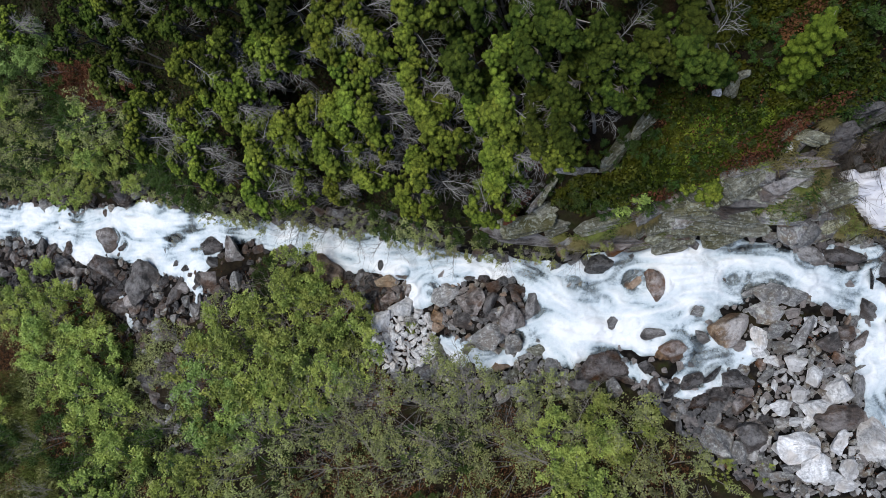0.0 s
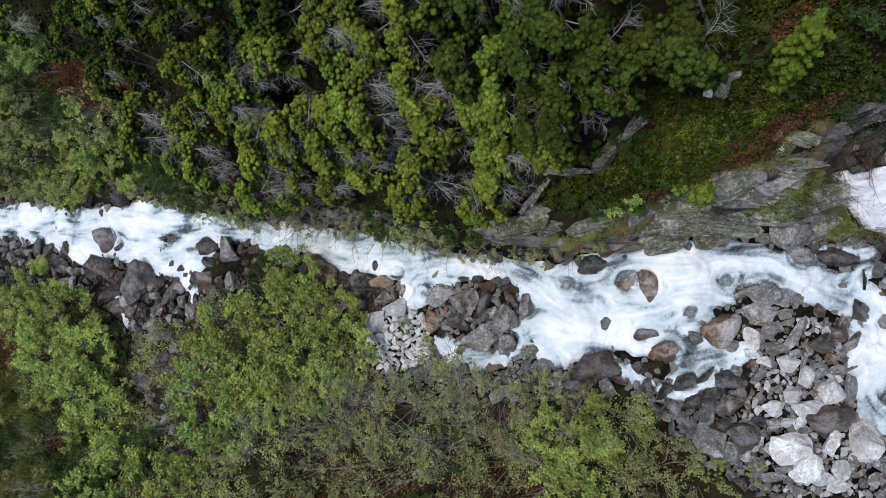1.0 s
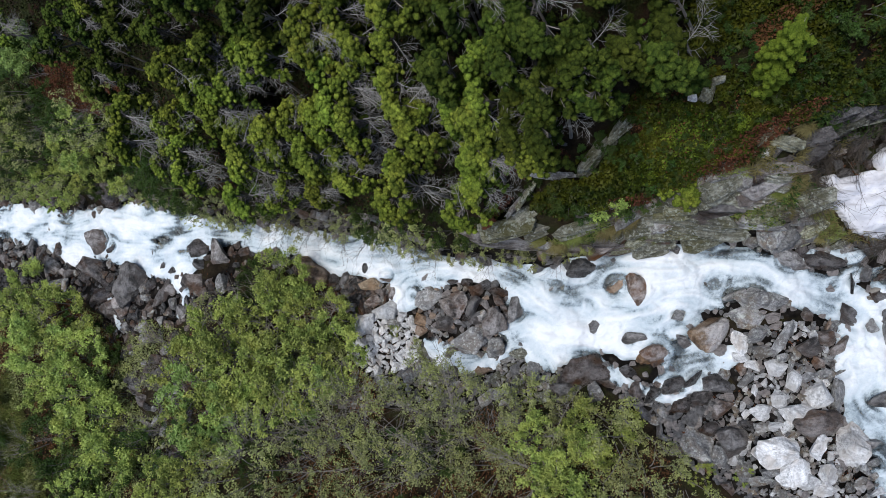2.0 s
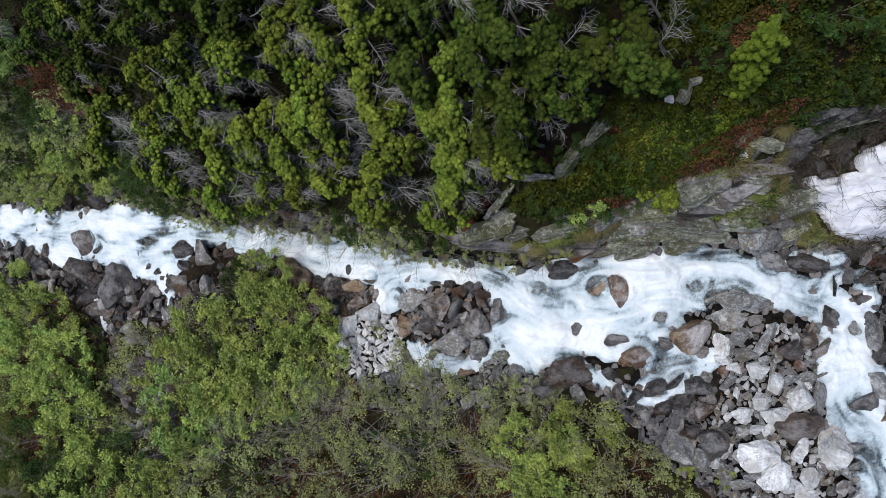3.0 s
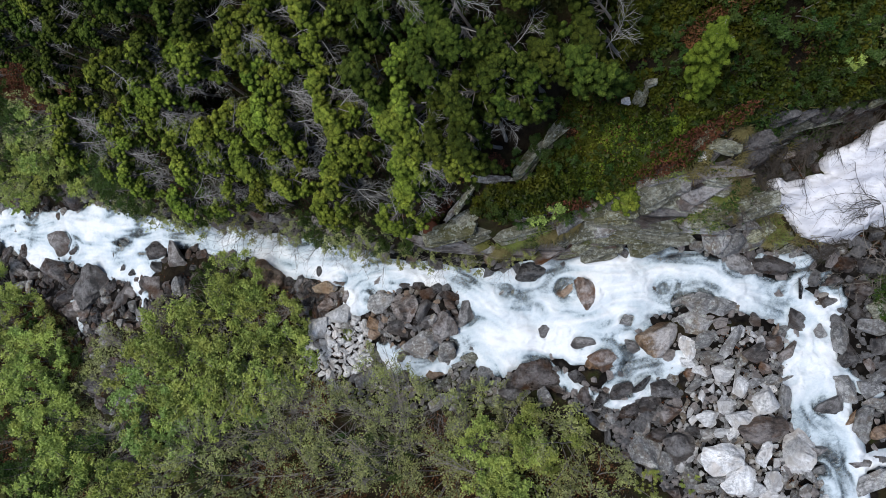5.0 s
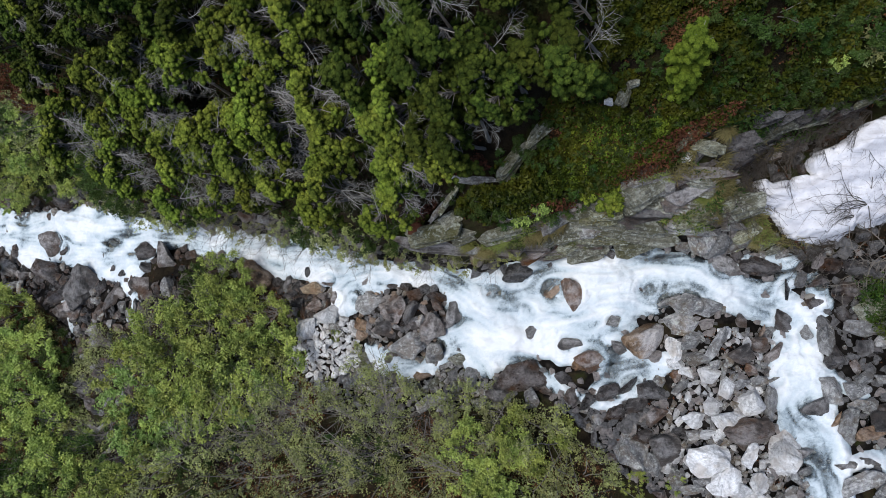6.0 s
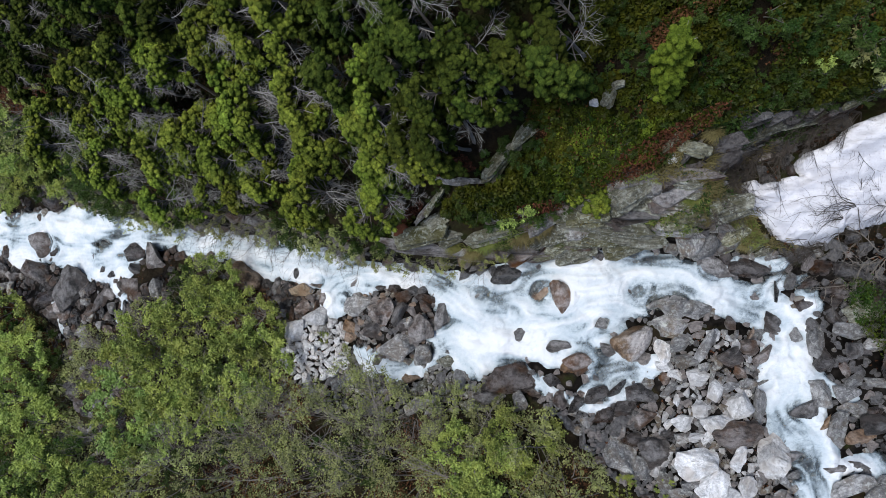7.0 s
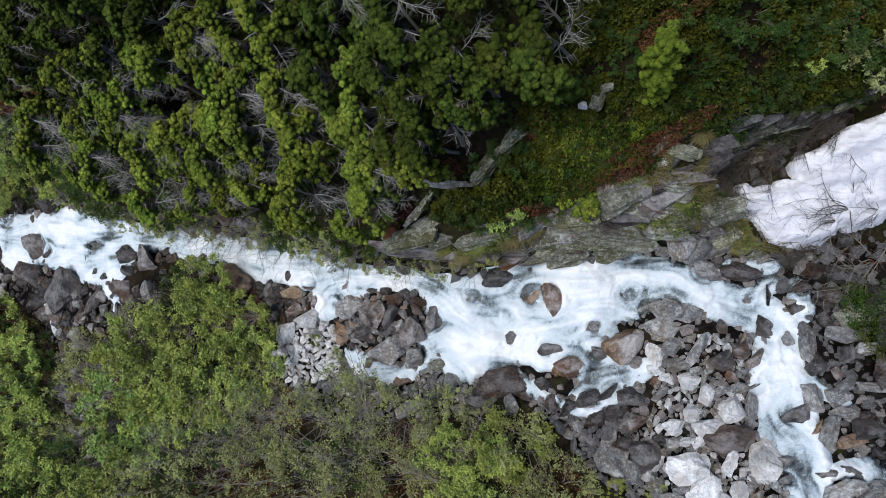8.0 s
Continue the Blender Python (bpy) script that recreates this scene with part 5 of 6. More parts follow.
# pines of the steep bank
dice.seed(21)
pine(-3.6, 5.82, 1.04, -42)
pine(-1.48, 5.27, 0.95, -45)
pine(-2.8, 4.96, 1.05, -26)
pine(-1.84, 4.78, 1.16, -4)
pine(-0.13, 4.77, 0.92, -7)
pine(0.9, 4.78, 1.00, -1)
pine(2.35, 4.75, 0.90, -31)
pine(3.17, 4.61, 1.08, 36)
pine(3.84, 4.36, 0.97, 21)
pine(4.83, 4.29, 1.06, 15)
pine(-6.19, 5.14, 1.12, 45)
pine(-5.03, 5.09, 0.94, 52)
pine(-4.27, 4.77, 0.95, -21)
pine(-3.41, 4.52, 1.06, -38)
pine(-2.47, 3.87, 0.90, -12)
pine(-1.02, 3.9, 1.12, 3)
pine(0.38, 3.74, 0.96, 49)
pine(1.15, 4.11, 1.16, 33)
pine(1.85, 4.09, 0.86, 9)
pine(2.72, 4.14, 0.96, -27)
pine(3.47, 3.85, 0.99, -8)
pine(4.1, 3.88, 0.88, 26)
pine(-4.96, 3.62, 1.13, 1)
pine(-2.94, 3.13, 0.98, -44)
pine(-0.51, 2.76, 0.96, 29)
pine(0.51, 3.35, 1.11, 55)
pine(1.55, 2.86, 0.95, -29)
pine(2.47, 3.41, 1.08, -13)
pine(3.66, 3.28, 0.92, -27)
pine(4.36, 3.68, 0.85, 51)
pine(-6.34, 2.63, 1.01, -8)
pine(-4.38, 2.19, 1.12, 16)
pine(-2.17, 2.2, 1.03, -43)
pine(-1.13, 2.38, 0.98, 45)
pine(-0.11, 1.66, 1.03, 3)
pine(0.79, 1.52, 1.09, 9)
pine(1.59, 1.9, 0.96, 46)
pine(2.23, 1.86, 1.08, 11)
pine(3.06, 2.55, 1.05, -16)
pine(3.61, 2.68, 1.03, -36)
pine(-6.84, 4.17, 0.87, 15)
pine(-8.09, 3.47, 1.19, -34)
pine(-6.7, 6.13, 0.86, 35)
pine(-8.82, 5.97, 0.86, -1)
pine(-10.1, 6.81, 1.02, -26)
pine(-12.18, 7.55, 0.92, 53)
pine(-14.46, 7.86, 0.88, 20)
pine(-5.21, 5.72, 0.91, 7)
pine(-10.22, 5.53, 1.09, 18)
pine(-1.24, 3.2, 1.04, 54)
pine(2.21, 2.23, 0.88, 36)
pine(-3.76, 3.47, 1.09, -38)
pine(-2.65, 5.78, 1.10, -2)
pine(-0.63, 5.4, 1.00, 47)
pine(0.41, 5.29, 1.14, -18)
pine(1.59, 4.71, 1.16, -37)
pine(-1.75, 2.86, 1.14, -21)
pine(-4.43, 2.79, 1.12, -26)
pine(-0.48, 3.38, 1.17, -19)
pine(3.26, 3.09, 0.95, -40)
pine(2.88, 2.73, 1.04, 50)
pine(1.91, 3.16, 1.14, 36)
pine(1.05, 2.43, 1.10, -32)
pine(5.52, 4.24, 1.19, 26)
pine(6.02, 4.43, 1.15, -3)
pine(-5.69, 4.44, 0.88, -19)
pine(-7.51, 6.44, 0.91, 17)
pine(-1, 9, 1.1, 0)
pine(4, 7.6, 1.1, 0)
pine(-6, 10, 1.1, 0)
pine(6.5, 6.5, 1.1, 0)

# one young bright conifer standing free on the heath
wood, dead, green = Buffer(), Buffer(), Buffer()
rng = random.Random(77)
stem = bend((0, 0, -0.1), (-0.27, 0.31, 1), 2.7, 0.0, rng, 12, 0.02)
wood.tube(stem, 0.05, 0.012, 6)
for i in range(2, 12):
    for b in range(15):
        a = rng.uniform(0, 2 * math.pi)
        reach = (0.18 + 0.034 * i if i < 7 else 0.70 - 0.042 * i) * rng.uniform(0.5, 1.1)
        twig = bend(stem[i], (math.cos(a), math.sin(a), 0.2), reach, 0.08, rng, 5, 0.06)
        wood.tube(twig, 0.010, 0.004, 3)
        for j in (1, 2, 3, 3, 4, 4):
            side = a + rng.gauss(0, 0.8)
            ax = (math.cos(side) * 0.6, math.sin(side) * 0.6, 0.9)
            put_tuft(green, rng, twig[j] + np.array(ax) * 0.05, ax, 0.95)
        if i > 9 and b < 3:
            dead.tube(bend(stem[i], (math.cos(a), math.sin(a), 0.9), 0.3, 0.0, rng, 4, 0.1), 0.006, 0.003, 3)
ob = root("young_conifer", "young bright green conifer standing free on the heath", "conifer", "")
part("trunk", wood.mesh("trunk", BARK), ob), part("crown", green.mesh("crown", PINE_BRIGHT), ob), part("dead_branch", dead.mesh("dead_branch", SILVER), ob, "silvery bare top twigs")
ob.matrix_world = pose(7.62, 3.5, ground_z(7.62, 3.5))



def cushion_conifer(x, y, wide, high, z):
    """A low bright dwarf conifer: short upright shoots packed into a cushion."""
    rng = random.Random(int(100 * x))
    wood, green = Buffer(), Buffer()
    for b in range(52):
        a, r = rng.uniform(0, 2 * math.pi), math.sqrt(rng.random())
        tip = (math.cos(a) * r * wide, math.sin(a) * r * wide * 0.9, high * (1.05 - 0.6 * r * r))
        wood.tube([(0, 0, 0), (tip[0] * 0.5, tip[1] * 0.5, tip[2] * 0.6), tip], 0.012, 0.005, 3)
        for j in range(4):
            at = np.array(tip) + (rng.gauss(0, 0.07), rng.gauss(0, 0.07), rng.gauss(0, 0.04))
            put_tuft(green, rng, at, (math.cos(a) * r * 0.7, math.sin(a) * r * 0.7, 1.0), 0.95, rng.uniform(0.7, 1.0))
    ob = root("dwarf_conifer", "low bright yellow-green dwarf conifer on the rock ledge", "conifer", "")
    part("stem", wood.mesh("stem", BARK), ob), part("crown", green.mesh("crown", PINE), ob)
    ob.matrix_world = pose(x, y, z)


cushion_conifer(6.40, 1.60, 0.58, 0.42, ground_z(6.40, 1.6) - 0.02)

# shrubs
dice.seed(22)
shrub(-1.0, -2.64, 0.16, "alder")
shrub(9.59, -5.63, 0.16, "alder")
shrub(8.86, -6.04, 0.2, "alder")
shrub(7.83, -6.08, 0.3, "alder")
shrub(-15.7, -2.59, 1.14, "alder")
shrub(-16.58, -4.22, 1.04, "alder")
shrub(-18.3, -2.96, 0.95, "alder")
shrub(-14.18, -4.59, 0.95, "alder")
shrub(-13.58, -6.21, 1.14, "alder")
shrub(-15.39, -5.93, 1.04, "alder")
shrub(-15.6, -7.98, 1.04, "deep")
shrub(-12.19, -6.92, 1.04, "alder")
shrub(-11.75, -8.36, 1.04, "alder")
shrub(-13.77, -8.57, 1.04, "deep")
shrub(-10.74, -7.49, 0.85, "deep")
shrub(-7.73, -5.69, 1.09, "pale")
shrub(-8.18, -4.67, 1.04, "alder")
shrub(-6.37, -3.96, 1.09, "alder")
shrub(-7.0, -2.89, 0.95, "alder")
shrub(-5.32, -2.26, 0.95, "alder")
shrub(-4.21, -1.87, 0.85, "alder")
shrub(-3.25, -2.24, 0.85, "alder")
shrub(-4.77, -0.95, 0.76, "alder")
shrub(-5.92, -1.17, 0.66, "deep")
shrub(-2.92, -3.28, 0.95, "alder")
shrub(-4.06, -3.68, 0.95, "alder")
shrub(-5.12, -4.42, 1.04, "alder")
shrub(-3.79, -4.62, 0.76, "pale")
shrub(-6.46, -5.64, 0.85, "alder")
shrub(-7.51, -6.72, 0.57, "pale")
shrub(-2.68, -4.17, 0.66, "olive")
shrub(3.8, -5.34, 0.81, "alder")
shrub(5.13, -4.98, 0.76, "alder")
shrub(3.22, -5.58, 0.85, "olive")
shrub(6.06, -5.35, 0.95, "olive")
shrub(4.53, -6.33, 0.85, "alder")
shrub(4.4, -4.79, 0.57, "olive")
shrub(-0.71, -5.21, 0.85, "olive")
shrub(-2.12, -5.09, 0.85, "olive")
shrub(1.97, -4.84, 0.76, "olive")
shrub(0.97, -4.25, 0.76, "olive")
shrub(-0.06, -4.36, 0.76, "olive")
shrub(0.68, -6.83, 0.85, "olive")
shrub(-0.99, -7.03, 0.95, "olive")
shrub(2.29, -6.62, 0.85, "olive")
shrub(-3.64, -7.14, 0.95, "olive")
shrub(-5.43, -7.38, 0.95, "olive")
shrub(-7.56, -7.73, 0.95, "alder")
shrub(-2.56, -6.21, 0.76, "olive")
shrub(6.38, -6.22, 0.76, "olive")
shrub(7.33, -6.46, 0.66, "olive")
shrub(3.2, -4.31, 0.57, "olive")
shrub(-9.14, -8.23, 0.76, "alder")
shrub(5.5, -5.19, 0.76, "olive")
shrub(3.75, -6.74, 0.76, "alder")
shrub(1.74, -5.98, 0.66, "olive")
shrub(-16.33, 7.34, 1.04, "pale")
shrub(-15.29, 7.59, 0.76, "pale")
shrub(-16.32, 6.46, 0.66, "olive")
shrub(-12.65, 5.14, 0.95, "olive")
shrub(-13.75, 4.49, 0.85, "alder")
shrub(-16.34, 3.71, 0.95, "olive")
shrub(-18.38, 4.82, 0.85, "olive")
shrub(-16.08, 5.0, 0.76, "olive")
shrub(-12.23, 3.48, 0.76, "alder")
shrub(-14.04, 3.07, 0.76, "alder")
shrub(-16.34, 3.04, 0.76, "alder")
shrub(-18.94, 3.23, 0.76, "olive")
shrub(-20.45, 3.83, 0.66, "olive")
shrub(-9.96, 2.58, 0.76, "deep")
shrub(-8.3, 2.22, 0.76, "deep")
shrub(-10.09, 3.28, 0.66, "deep")
shrub(-7.45, 1.63, 0.57, "olive")
shrub(-5.55, 1.55, 0.57, "deep")
shrub(-18.11, 5.9, 0.76, "olive")
shrub(-11.09, 4.42, 0.66, "olive")
shrub(-1.31, 1.05, 0.66, "deep")
shrub(-10.83, 2.15, 0.47, "olive")
shrub(-9.71, 1.99, 0.47, "olive")
shrub(-8.54, 1.61, 0.47, "olive")
shrub(-7.33, 1.27, 0.47, "olive")
shrub(-6.37, 1.25, 0.52, "olive")
shrub(-5.15, 1.19, 0.47, "olive")
shrub(-4.35, 1.1, 0.52, "olive")
shrub(-3.35, 0.89, 0.47, "olive")
shrub(-2.48, 0.77, 0.47, "olive")
shrub(-1.53, 0.58, 0.47, "olive")
shrub(-0.79, 0.39, 0.47, "olive")
shrub(0.13, 0.2, 0.43, "olive")
shrub(0.83, 0.11, 0.43, "olive")
shrub(1.68, 0.02, 0.38, "olive")
shrub(-12.08, 2.56, 0.47, "olive")
shrub(-17.16, 2.51, 0.47, "alder")
shrub(-19.65, 2.77, 0.47, "alder")
shrub(-21.62, 3.03, 0.47, "olive")
shrub(-0.48, 0.87, 0.57, "olive")
shrub(0.85, 0.66, 0.57, "deep")
shrub(-2.42, 0.94, 0.47, "olive")
shrub(0.33, 0.53, 0.47, "olive")
shrub(1.49, 0.35, 0.47, "olive")
shrub(2.65, 0.02, 0.38, "olive")
shrub(3.33, 0.02, 0.43, "olive")
shrub(4.17, 0.32, 0.38, "olive")
shrub(4.64, 1.5, 0.47, "alder")
shrub(3.71, 1.37, 0.40, "deep")
shrub(11.16, 4.65, 0.47, "alder")
shrub(10.74, 4.43, 0.52, "deep")
shrub(11.3, 4.93, 0.52, "deep")
shrub(12.11, 4.9, 0.57, "olive")
shrub(12.65, 4.39, 0.57, "olive")
shrub(12.25, 5.11, 0.66, "deep")
shrub(8.21, 5.09, 0.47, "deep")
shrub(9.18, 5.03, 0.52, "deep")
shrub(9.91, 5.17, 0.47, "deep")
shrub(10.66, 5.17, 0.43, "deep")

# leafless stems
bare_shrub(-4.34, -3.86, 1.3, 150)
bare_shrub(-3.57, -3.08, 1.2, 160)
bare_shrub(-5.6, -3.53, 1.3, 140)
bare_shrub(-6.82, -5.13, 1.2, 150)
bare_shrub(-14.69, -5.0, 1.2, 150)
bare_shrub(1.31, -6.01, 1.0, 150)
bare_shrub(0.8, -5.73, 1.0, 120)
bare_shrub(0.28, -6.13, 0.9, 160)
bare_shrub(-4.21, -5.99, 1.0, 150)
bare_shrub(-5.29, -6.51, 1.0, 140)
bare_shrub(-3.03, -6.62, 1.0, 170)
bare_shrub(-1.89, -5.8, 0.9, 150)
bare_shrub(-5.88, -6.73, 1.0, 160)
bare_shrub(3.55, -5.9, 0.9, 140)
bare_shrub(1.99, -5.82, 0.9, 130)
bare_shrub(-0.79, -6.83, 1.0, 170)
bare_shrub(4.68, -5.72, 1.0, 150)
bare_shrub(-2.49, 1.58, 0.9, 200)
bare_shrub(-3.32, 1.64, 1.0, 190)
bare_shrub(-2.19, 1.25, 0.9, 210)
bare_shrub(-13.8, 6.66, 0.8, 160)
bare_shrub(-12.84, 5.64, 0.9, 170)
bare_shrub(-15.51, 5.63, 0.8, 200)
bare_shrub(-11.45, 5.6, 0.9, 180)
bare_shrub(0.62, 0.36, 0.7, 230)
bare_shrub(-4.73, 1.38, 0.8, 200)
bare_shrub(-1.54, 0.75, 0.7, 240)
bare_shrub(-6.28, 1.16, 0.6, 200)
bare_shrub(-4.91, 1.03, 0.7, 210)
bare_shrub(-3.85, 0.91, 0.7, 190)
bare_shrub(-2.75, 0.78, 0.7, 220)
bare_shrub(-0.45, 0.3, 0.6, 230)
bare_shrub(2.05, -0.07, 0.5, 220)
bare_shrub(2.98, -0.15, 0.5, 200)
bare_shrub(4.03, -0.07, 0.5, 210)
bare_shrub(13.2, 0.44, 1.1, 170)
bare_shrub(13.75, 0.44, 1.1, 185)
bare_shrub(14.29, 0.73, 1.2, 170)
bare_shrub(12.51, -0.0, 0.6, 150)
bare_shrub(14.9, 1.2, 1.1, 195)
bare_shrub(13.4, 1.45, 0.9, 190, 0.45)
bare_shrub(10.6, 2.75, 0.8, 230, 0.7)
bare_shrub(11.2, 2.95, 0.9, 205, 0.7)
bare_shrub(11.8, 3.15, 0.9, 215, 0.7)
bare_shrub(12.3, 3.4, 0.8, 200, 0.7)
bare_shrub(12.9, 3.6, 0.9, 210, 0.7)
bare_shrub(13.4, 3.8, 0.9, 205, 0.7)
bare_shrub(10.2, 2.45, 0.9, 250, 0.5)
bare_shrub(9.9, 2.0, 0.7, 240, 0.2)
bare_shrub(10.4, 1.9, 0.8, 215, 0.2)
bare_shrub(13.9, 0.75, 1.0, 178, 0.3)
bare_shrub(13.3, 0.45, 1.0, 195, 0.3)
bare_shrub(12.9, 0.25, 0.8, 170, 0.3)
bare_shrub(10.7, 2.67, 0.6, 185)
bare_shrub(10.1, 2.64, 0.9, 260)
bare_shrub(11.1, 2.88, 1.0, 230)
bare_shrub(11.63, 2.73, 0.7, 230)
bare_shrub(12.19, 3.11, 0.6, 220)
bare_shrub(9.69, 1.87, 0.55, 250)
bare_shrub(10.24, 2.28, 0.5, 200)
bare_shrub(12.54, 3.58, 0.5, 215)
bare_shrub(12.92, 3.82, 0.5, 210)
bare_shrub(9.26, 1.64, 0.7, 270)
bare_shrub(14.4, 0.15, 1.1, 175)
bare_shrub(11.31, 3.0, 1.0, 240)
bare_shrub(13.08, 1.14, 0.5, 165, 0.4)
bare_shrub(14.18, 1.4, 0.6, 172, 0.4)


bare_shrub(0.35, -6.55, 1.1, 160, 0.3)
bare_shrub(0.9, -5.2, 1.1, 120, 0.3)
bare_shrub(3.6, -6.5, 1.1, 172, 0.3)
bare_shrub(-3.6, -5.9, 1.1, 150, 0.3)
bare_shrub(-6.4, -3.4, 1.1, 165, 0.5)
bare_shrub(-2.1, -6.9, 1.1, 140, 0.3)
bare_shrub(-9.6, -4.6, 0.9, 150, 0.1)
bare_shrub(-10.2, -5.6, 0.9, 130, 0.1)
bare_shrub(-10.4, -3.6, 0.8, 165, 0.1)
bare_shrub(-9.8, -6.8, 0.9, 140, 0.1)


# more growth where the banks are closely covered
def thicken(corners, number, gap, act):
    spots = []
    for x, y, z in candidates(corners, number * 14, 0.5):
        if any((x - a) ** 2 + (y - b) ** 2 < gap ** 2 for a, b in spots):
            continue
        if corners is SOUTH and inside(np.array(x), np.array(y), DRY_RUN) < 0.15:
            continue
        spots.append((x, y))
        act(x, y)
        if len(spots) >= number:
            break


SOUTH = [(-29.0, -2.45), (-18.07, -1.51), (-14.3, -2.86), (-10.76, -2.65), (-7.51, -1.22), (-2.76, -1.13), (-2.47, -3.66), (-1.53, -4.34), (2.0, -4.13), (3.93, -4.15), (5.19, -4.09), (6.56, -5.34), (7.67, -6.95), (6.36, -8.39), (-20.94, -12.31)]
SOUTH_GREEN = [(-29.0, -2.45), (-18.07, -1.51), (-14.3, -2.86), (-12.84, -4.61), (-11.05, -8.21), (-11.99, -11.27), (-20.94, -12.31)]
NORTH_WEST = [(-31.38, 3.39), (-23.36, 10.03), (-13.54, 7.77), (-10.36, 5.75), (-10.62, 2.44), (-14.85, 2.48)]
PINE_BANK = [(-21.07, 11.3), (5.06, 5.44), (4.09, 4.71), (3.28, 3.82), (2.33, 2.79), (1.37, 1.87), (0.7, 1.23), (-3.27, 1.44), (-6.7, 1.58), (-10.63, 3.4), (-10.63, 5.88), (-15.48, 7.93), (-23.27, 9.49)]
TOP_BANK = [(-10.0, 7.2), (5.2, 5.2), (7.6, 6.4), (3.0, 8.8), (-10.0, 10.0)]
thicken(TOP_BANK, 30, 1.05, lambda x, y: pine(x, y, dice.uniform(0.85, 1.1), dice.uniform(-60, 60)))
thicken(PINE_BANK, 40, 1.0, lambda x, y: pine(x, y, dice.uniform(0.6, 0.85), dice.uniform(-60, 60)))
thicken(SOUTH, 60, 1.15, lambda x, y: shrub(x, y, dice.uniform(0.4, 0.65), dice.choice(("olive", "olive", "alder", "deep"))))
thicken(SOUTH, 26, 1.6, lambda x, y: bare_shrub(x, y, dice.uniform(0.7, 1.0), dice.uniform(120, 200)))
thicken(SOUTH_GREEN, 26, 1.0, lambda x, y: shrub(x, y, dice.uniform(0.5, 0.8), dice.choice(("alder", "alder", "alder", "deep"))))
thicken(NORTH_WEST, 50, 0.75, lambda x, y: shrub(x, y, dice.uniform(0.4, 0.7), dice.choice(("alder", "deep", "deep", "deep"))))


# ---- low growth: heath, dead needles, grass ----
BARE_ROCK = ([(1.6, 0.35), (2.05, 1.05), (2.75, 1.95), (3.85, 2.15), (4.75, 3.15), (4.85, 2.85), (4.2, 1.95), (3.8, 1.75), (2.9, 1.75), (2.75, 1.1), (3.5, 0.9), (3.4, 0.45)],
             [(6.1, 0.7), (6.6, 1.25), (7.2, 1.9), (8.0, 1.85), (8.9, 1.9), (8.9, 1.4), (7.8, 0.95), (7.0, 0.6)])


def carpet(name, label, corners, per_metre, high, size, material, patch=None, tilt=0.7, keep=0.35, base=0.0):
    arr = np.random.RandomState(len(label) * 31 + int(per_metre))
    lo, hi = np.min(corners, 0), np.max(corners, 0)
    m = int(per_metre * (hi[0] - lo[0]) * (hi[1] - lo[1]))
    x, y = arr.uniform(lo[0], hi[0], m), arr.uniform(lo[1], hi[1], m)
    ok = (inside(x, y, corners) < 0) & (shore(x, y) > keep)
    for bare in BARE_ROCK:
        ok &= inside(x, y, bare) > 0.0
    if patch:
        ok &= fbm(x * patch[0], y * patch[0], patch[1]) + arr.normal(0, 0.08, m) > patch[2]
    x, y = x[ok], y[ok]
    z = ground(x, y) + base + arr.uniform(0.01, 1, len(x)) * high * (0.35 + 1.1 * ease(fbm(x * 1.9, y * 1.9, 81) * 1.2 + 0.5))
    v, f = (blade_faces if material in (GRASS, STRAW) else leaf_faces)(arr, np.stack([x, y, z], 1), size, tilt)
    tagged(new(name, mesh_of(name, v, f, material)), label, "plants", kind="stuff")


HEATH_BANK = [(0.95, 0.52), (2.99, 1.6), (4.56, 2.94), (4.99, 4.01), (5.19, 5.75), (11.94, 6.7), (13.58, 4.1), (11.18, 3.65), (9.45, 3.29), (8.16, 2.8), (7.8, 2.2), (6.76, 1.84), (5.72, 1.34), (4.41, 1.05), (3.05, 0.78)]
WIDE = [(-22, -12), (15, -12), (15, 11), (-22, 11)]
MEADOW = [(-26.67, -5.68), (-18.82, -5.47), (-17.12, -7.54), (-15.88, -9.59), (-14.19, -11.74), (-21.33, -12.54)]
carpet("heath", "low dark green bilberry and heath carpet", HEATH_BANK, 2500, 0.55, 0.088, HEATH, (2.4, 105, -0.16))
carpet("dead_heath", "rusty red patches of dead heath", HEATH_BANK, 900, 0.42, 0.055, RUST, (0.9, 90, 0.24))
carpet("undergrowth", "low mixed green undergrowth on the banks", SOUTH, 620, 0.30, 0.07, LEAVES["olive"], (1.0, 91, 0.06))
# floor growth in the shade-toned colour, so gaps between crowns go dark
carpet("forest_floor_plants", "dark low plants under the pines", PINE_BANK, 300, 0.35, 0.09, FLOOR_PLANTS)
carpet("bank_plants", "low green growth among the shrubs", NORTH_WEST, 320, 0.35, 0.085, LEAVES["deep"])
carpet("leaf_litter", "brown fallen needles and dead leaves", WIDE, 60, 0.05, 0.06, RUST, (0.8, 92, 0.0))
TANGLE = [(8.9, 1.0), (9.2, 1.9), (9.9, 2.6), (10.6, 2.4), (10.5, 1.5), (11.1, 1.1), (11.6, 0.85), (12.1, 0.4), (11.6, 0.3), (10.6, 0.75), (9.6, 0.9)]
carpet("hollow_grass", "olive and straw grass tangle beside the snow", TANGLE, 1500, 0.3, 0.22, STRAW, (1.3, 97, -0.05), 1.1, 0.2, 0.05)
carpet("hollow_moss", "olive moss among the stems beside the snow", TANGLE, 1500, 0.25, 0.06, HEATH, (1.2, 95, -0.02), 0.9, 0.2, 0.05)
carpet("hollow_litter", "brown dead leaves and stalks in the hollow", HOLLOW, 220, 0.12, 0.06, RUST, (1.0, 99, 0.0))
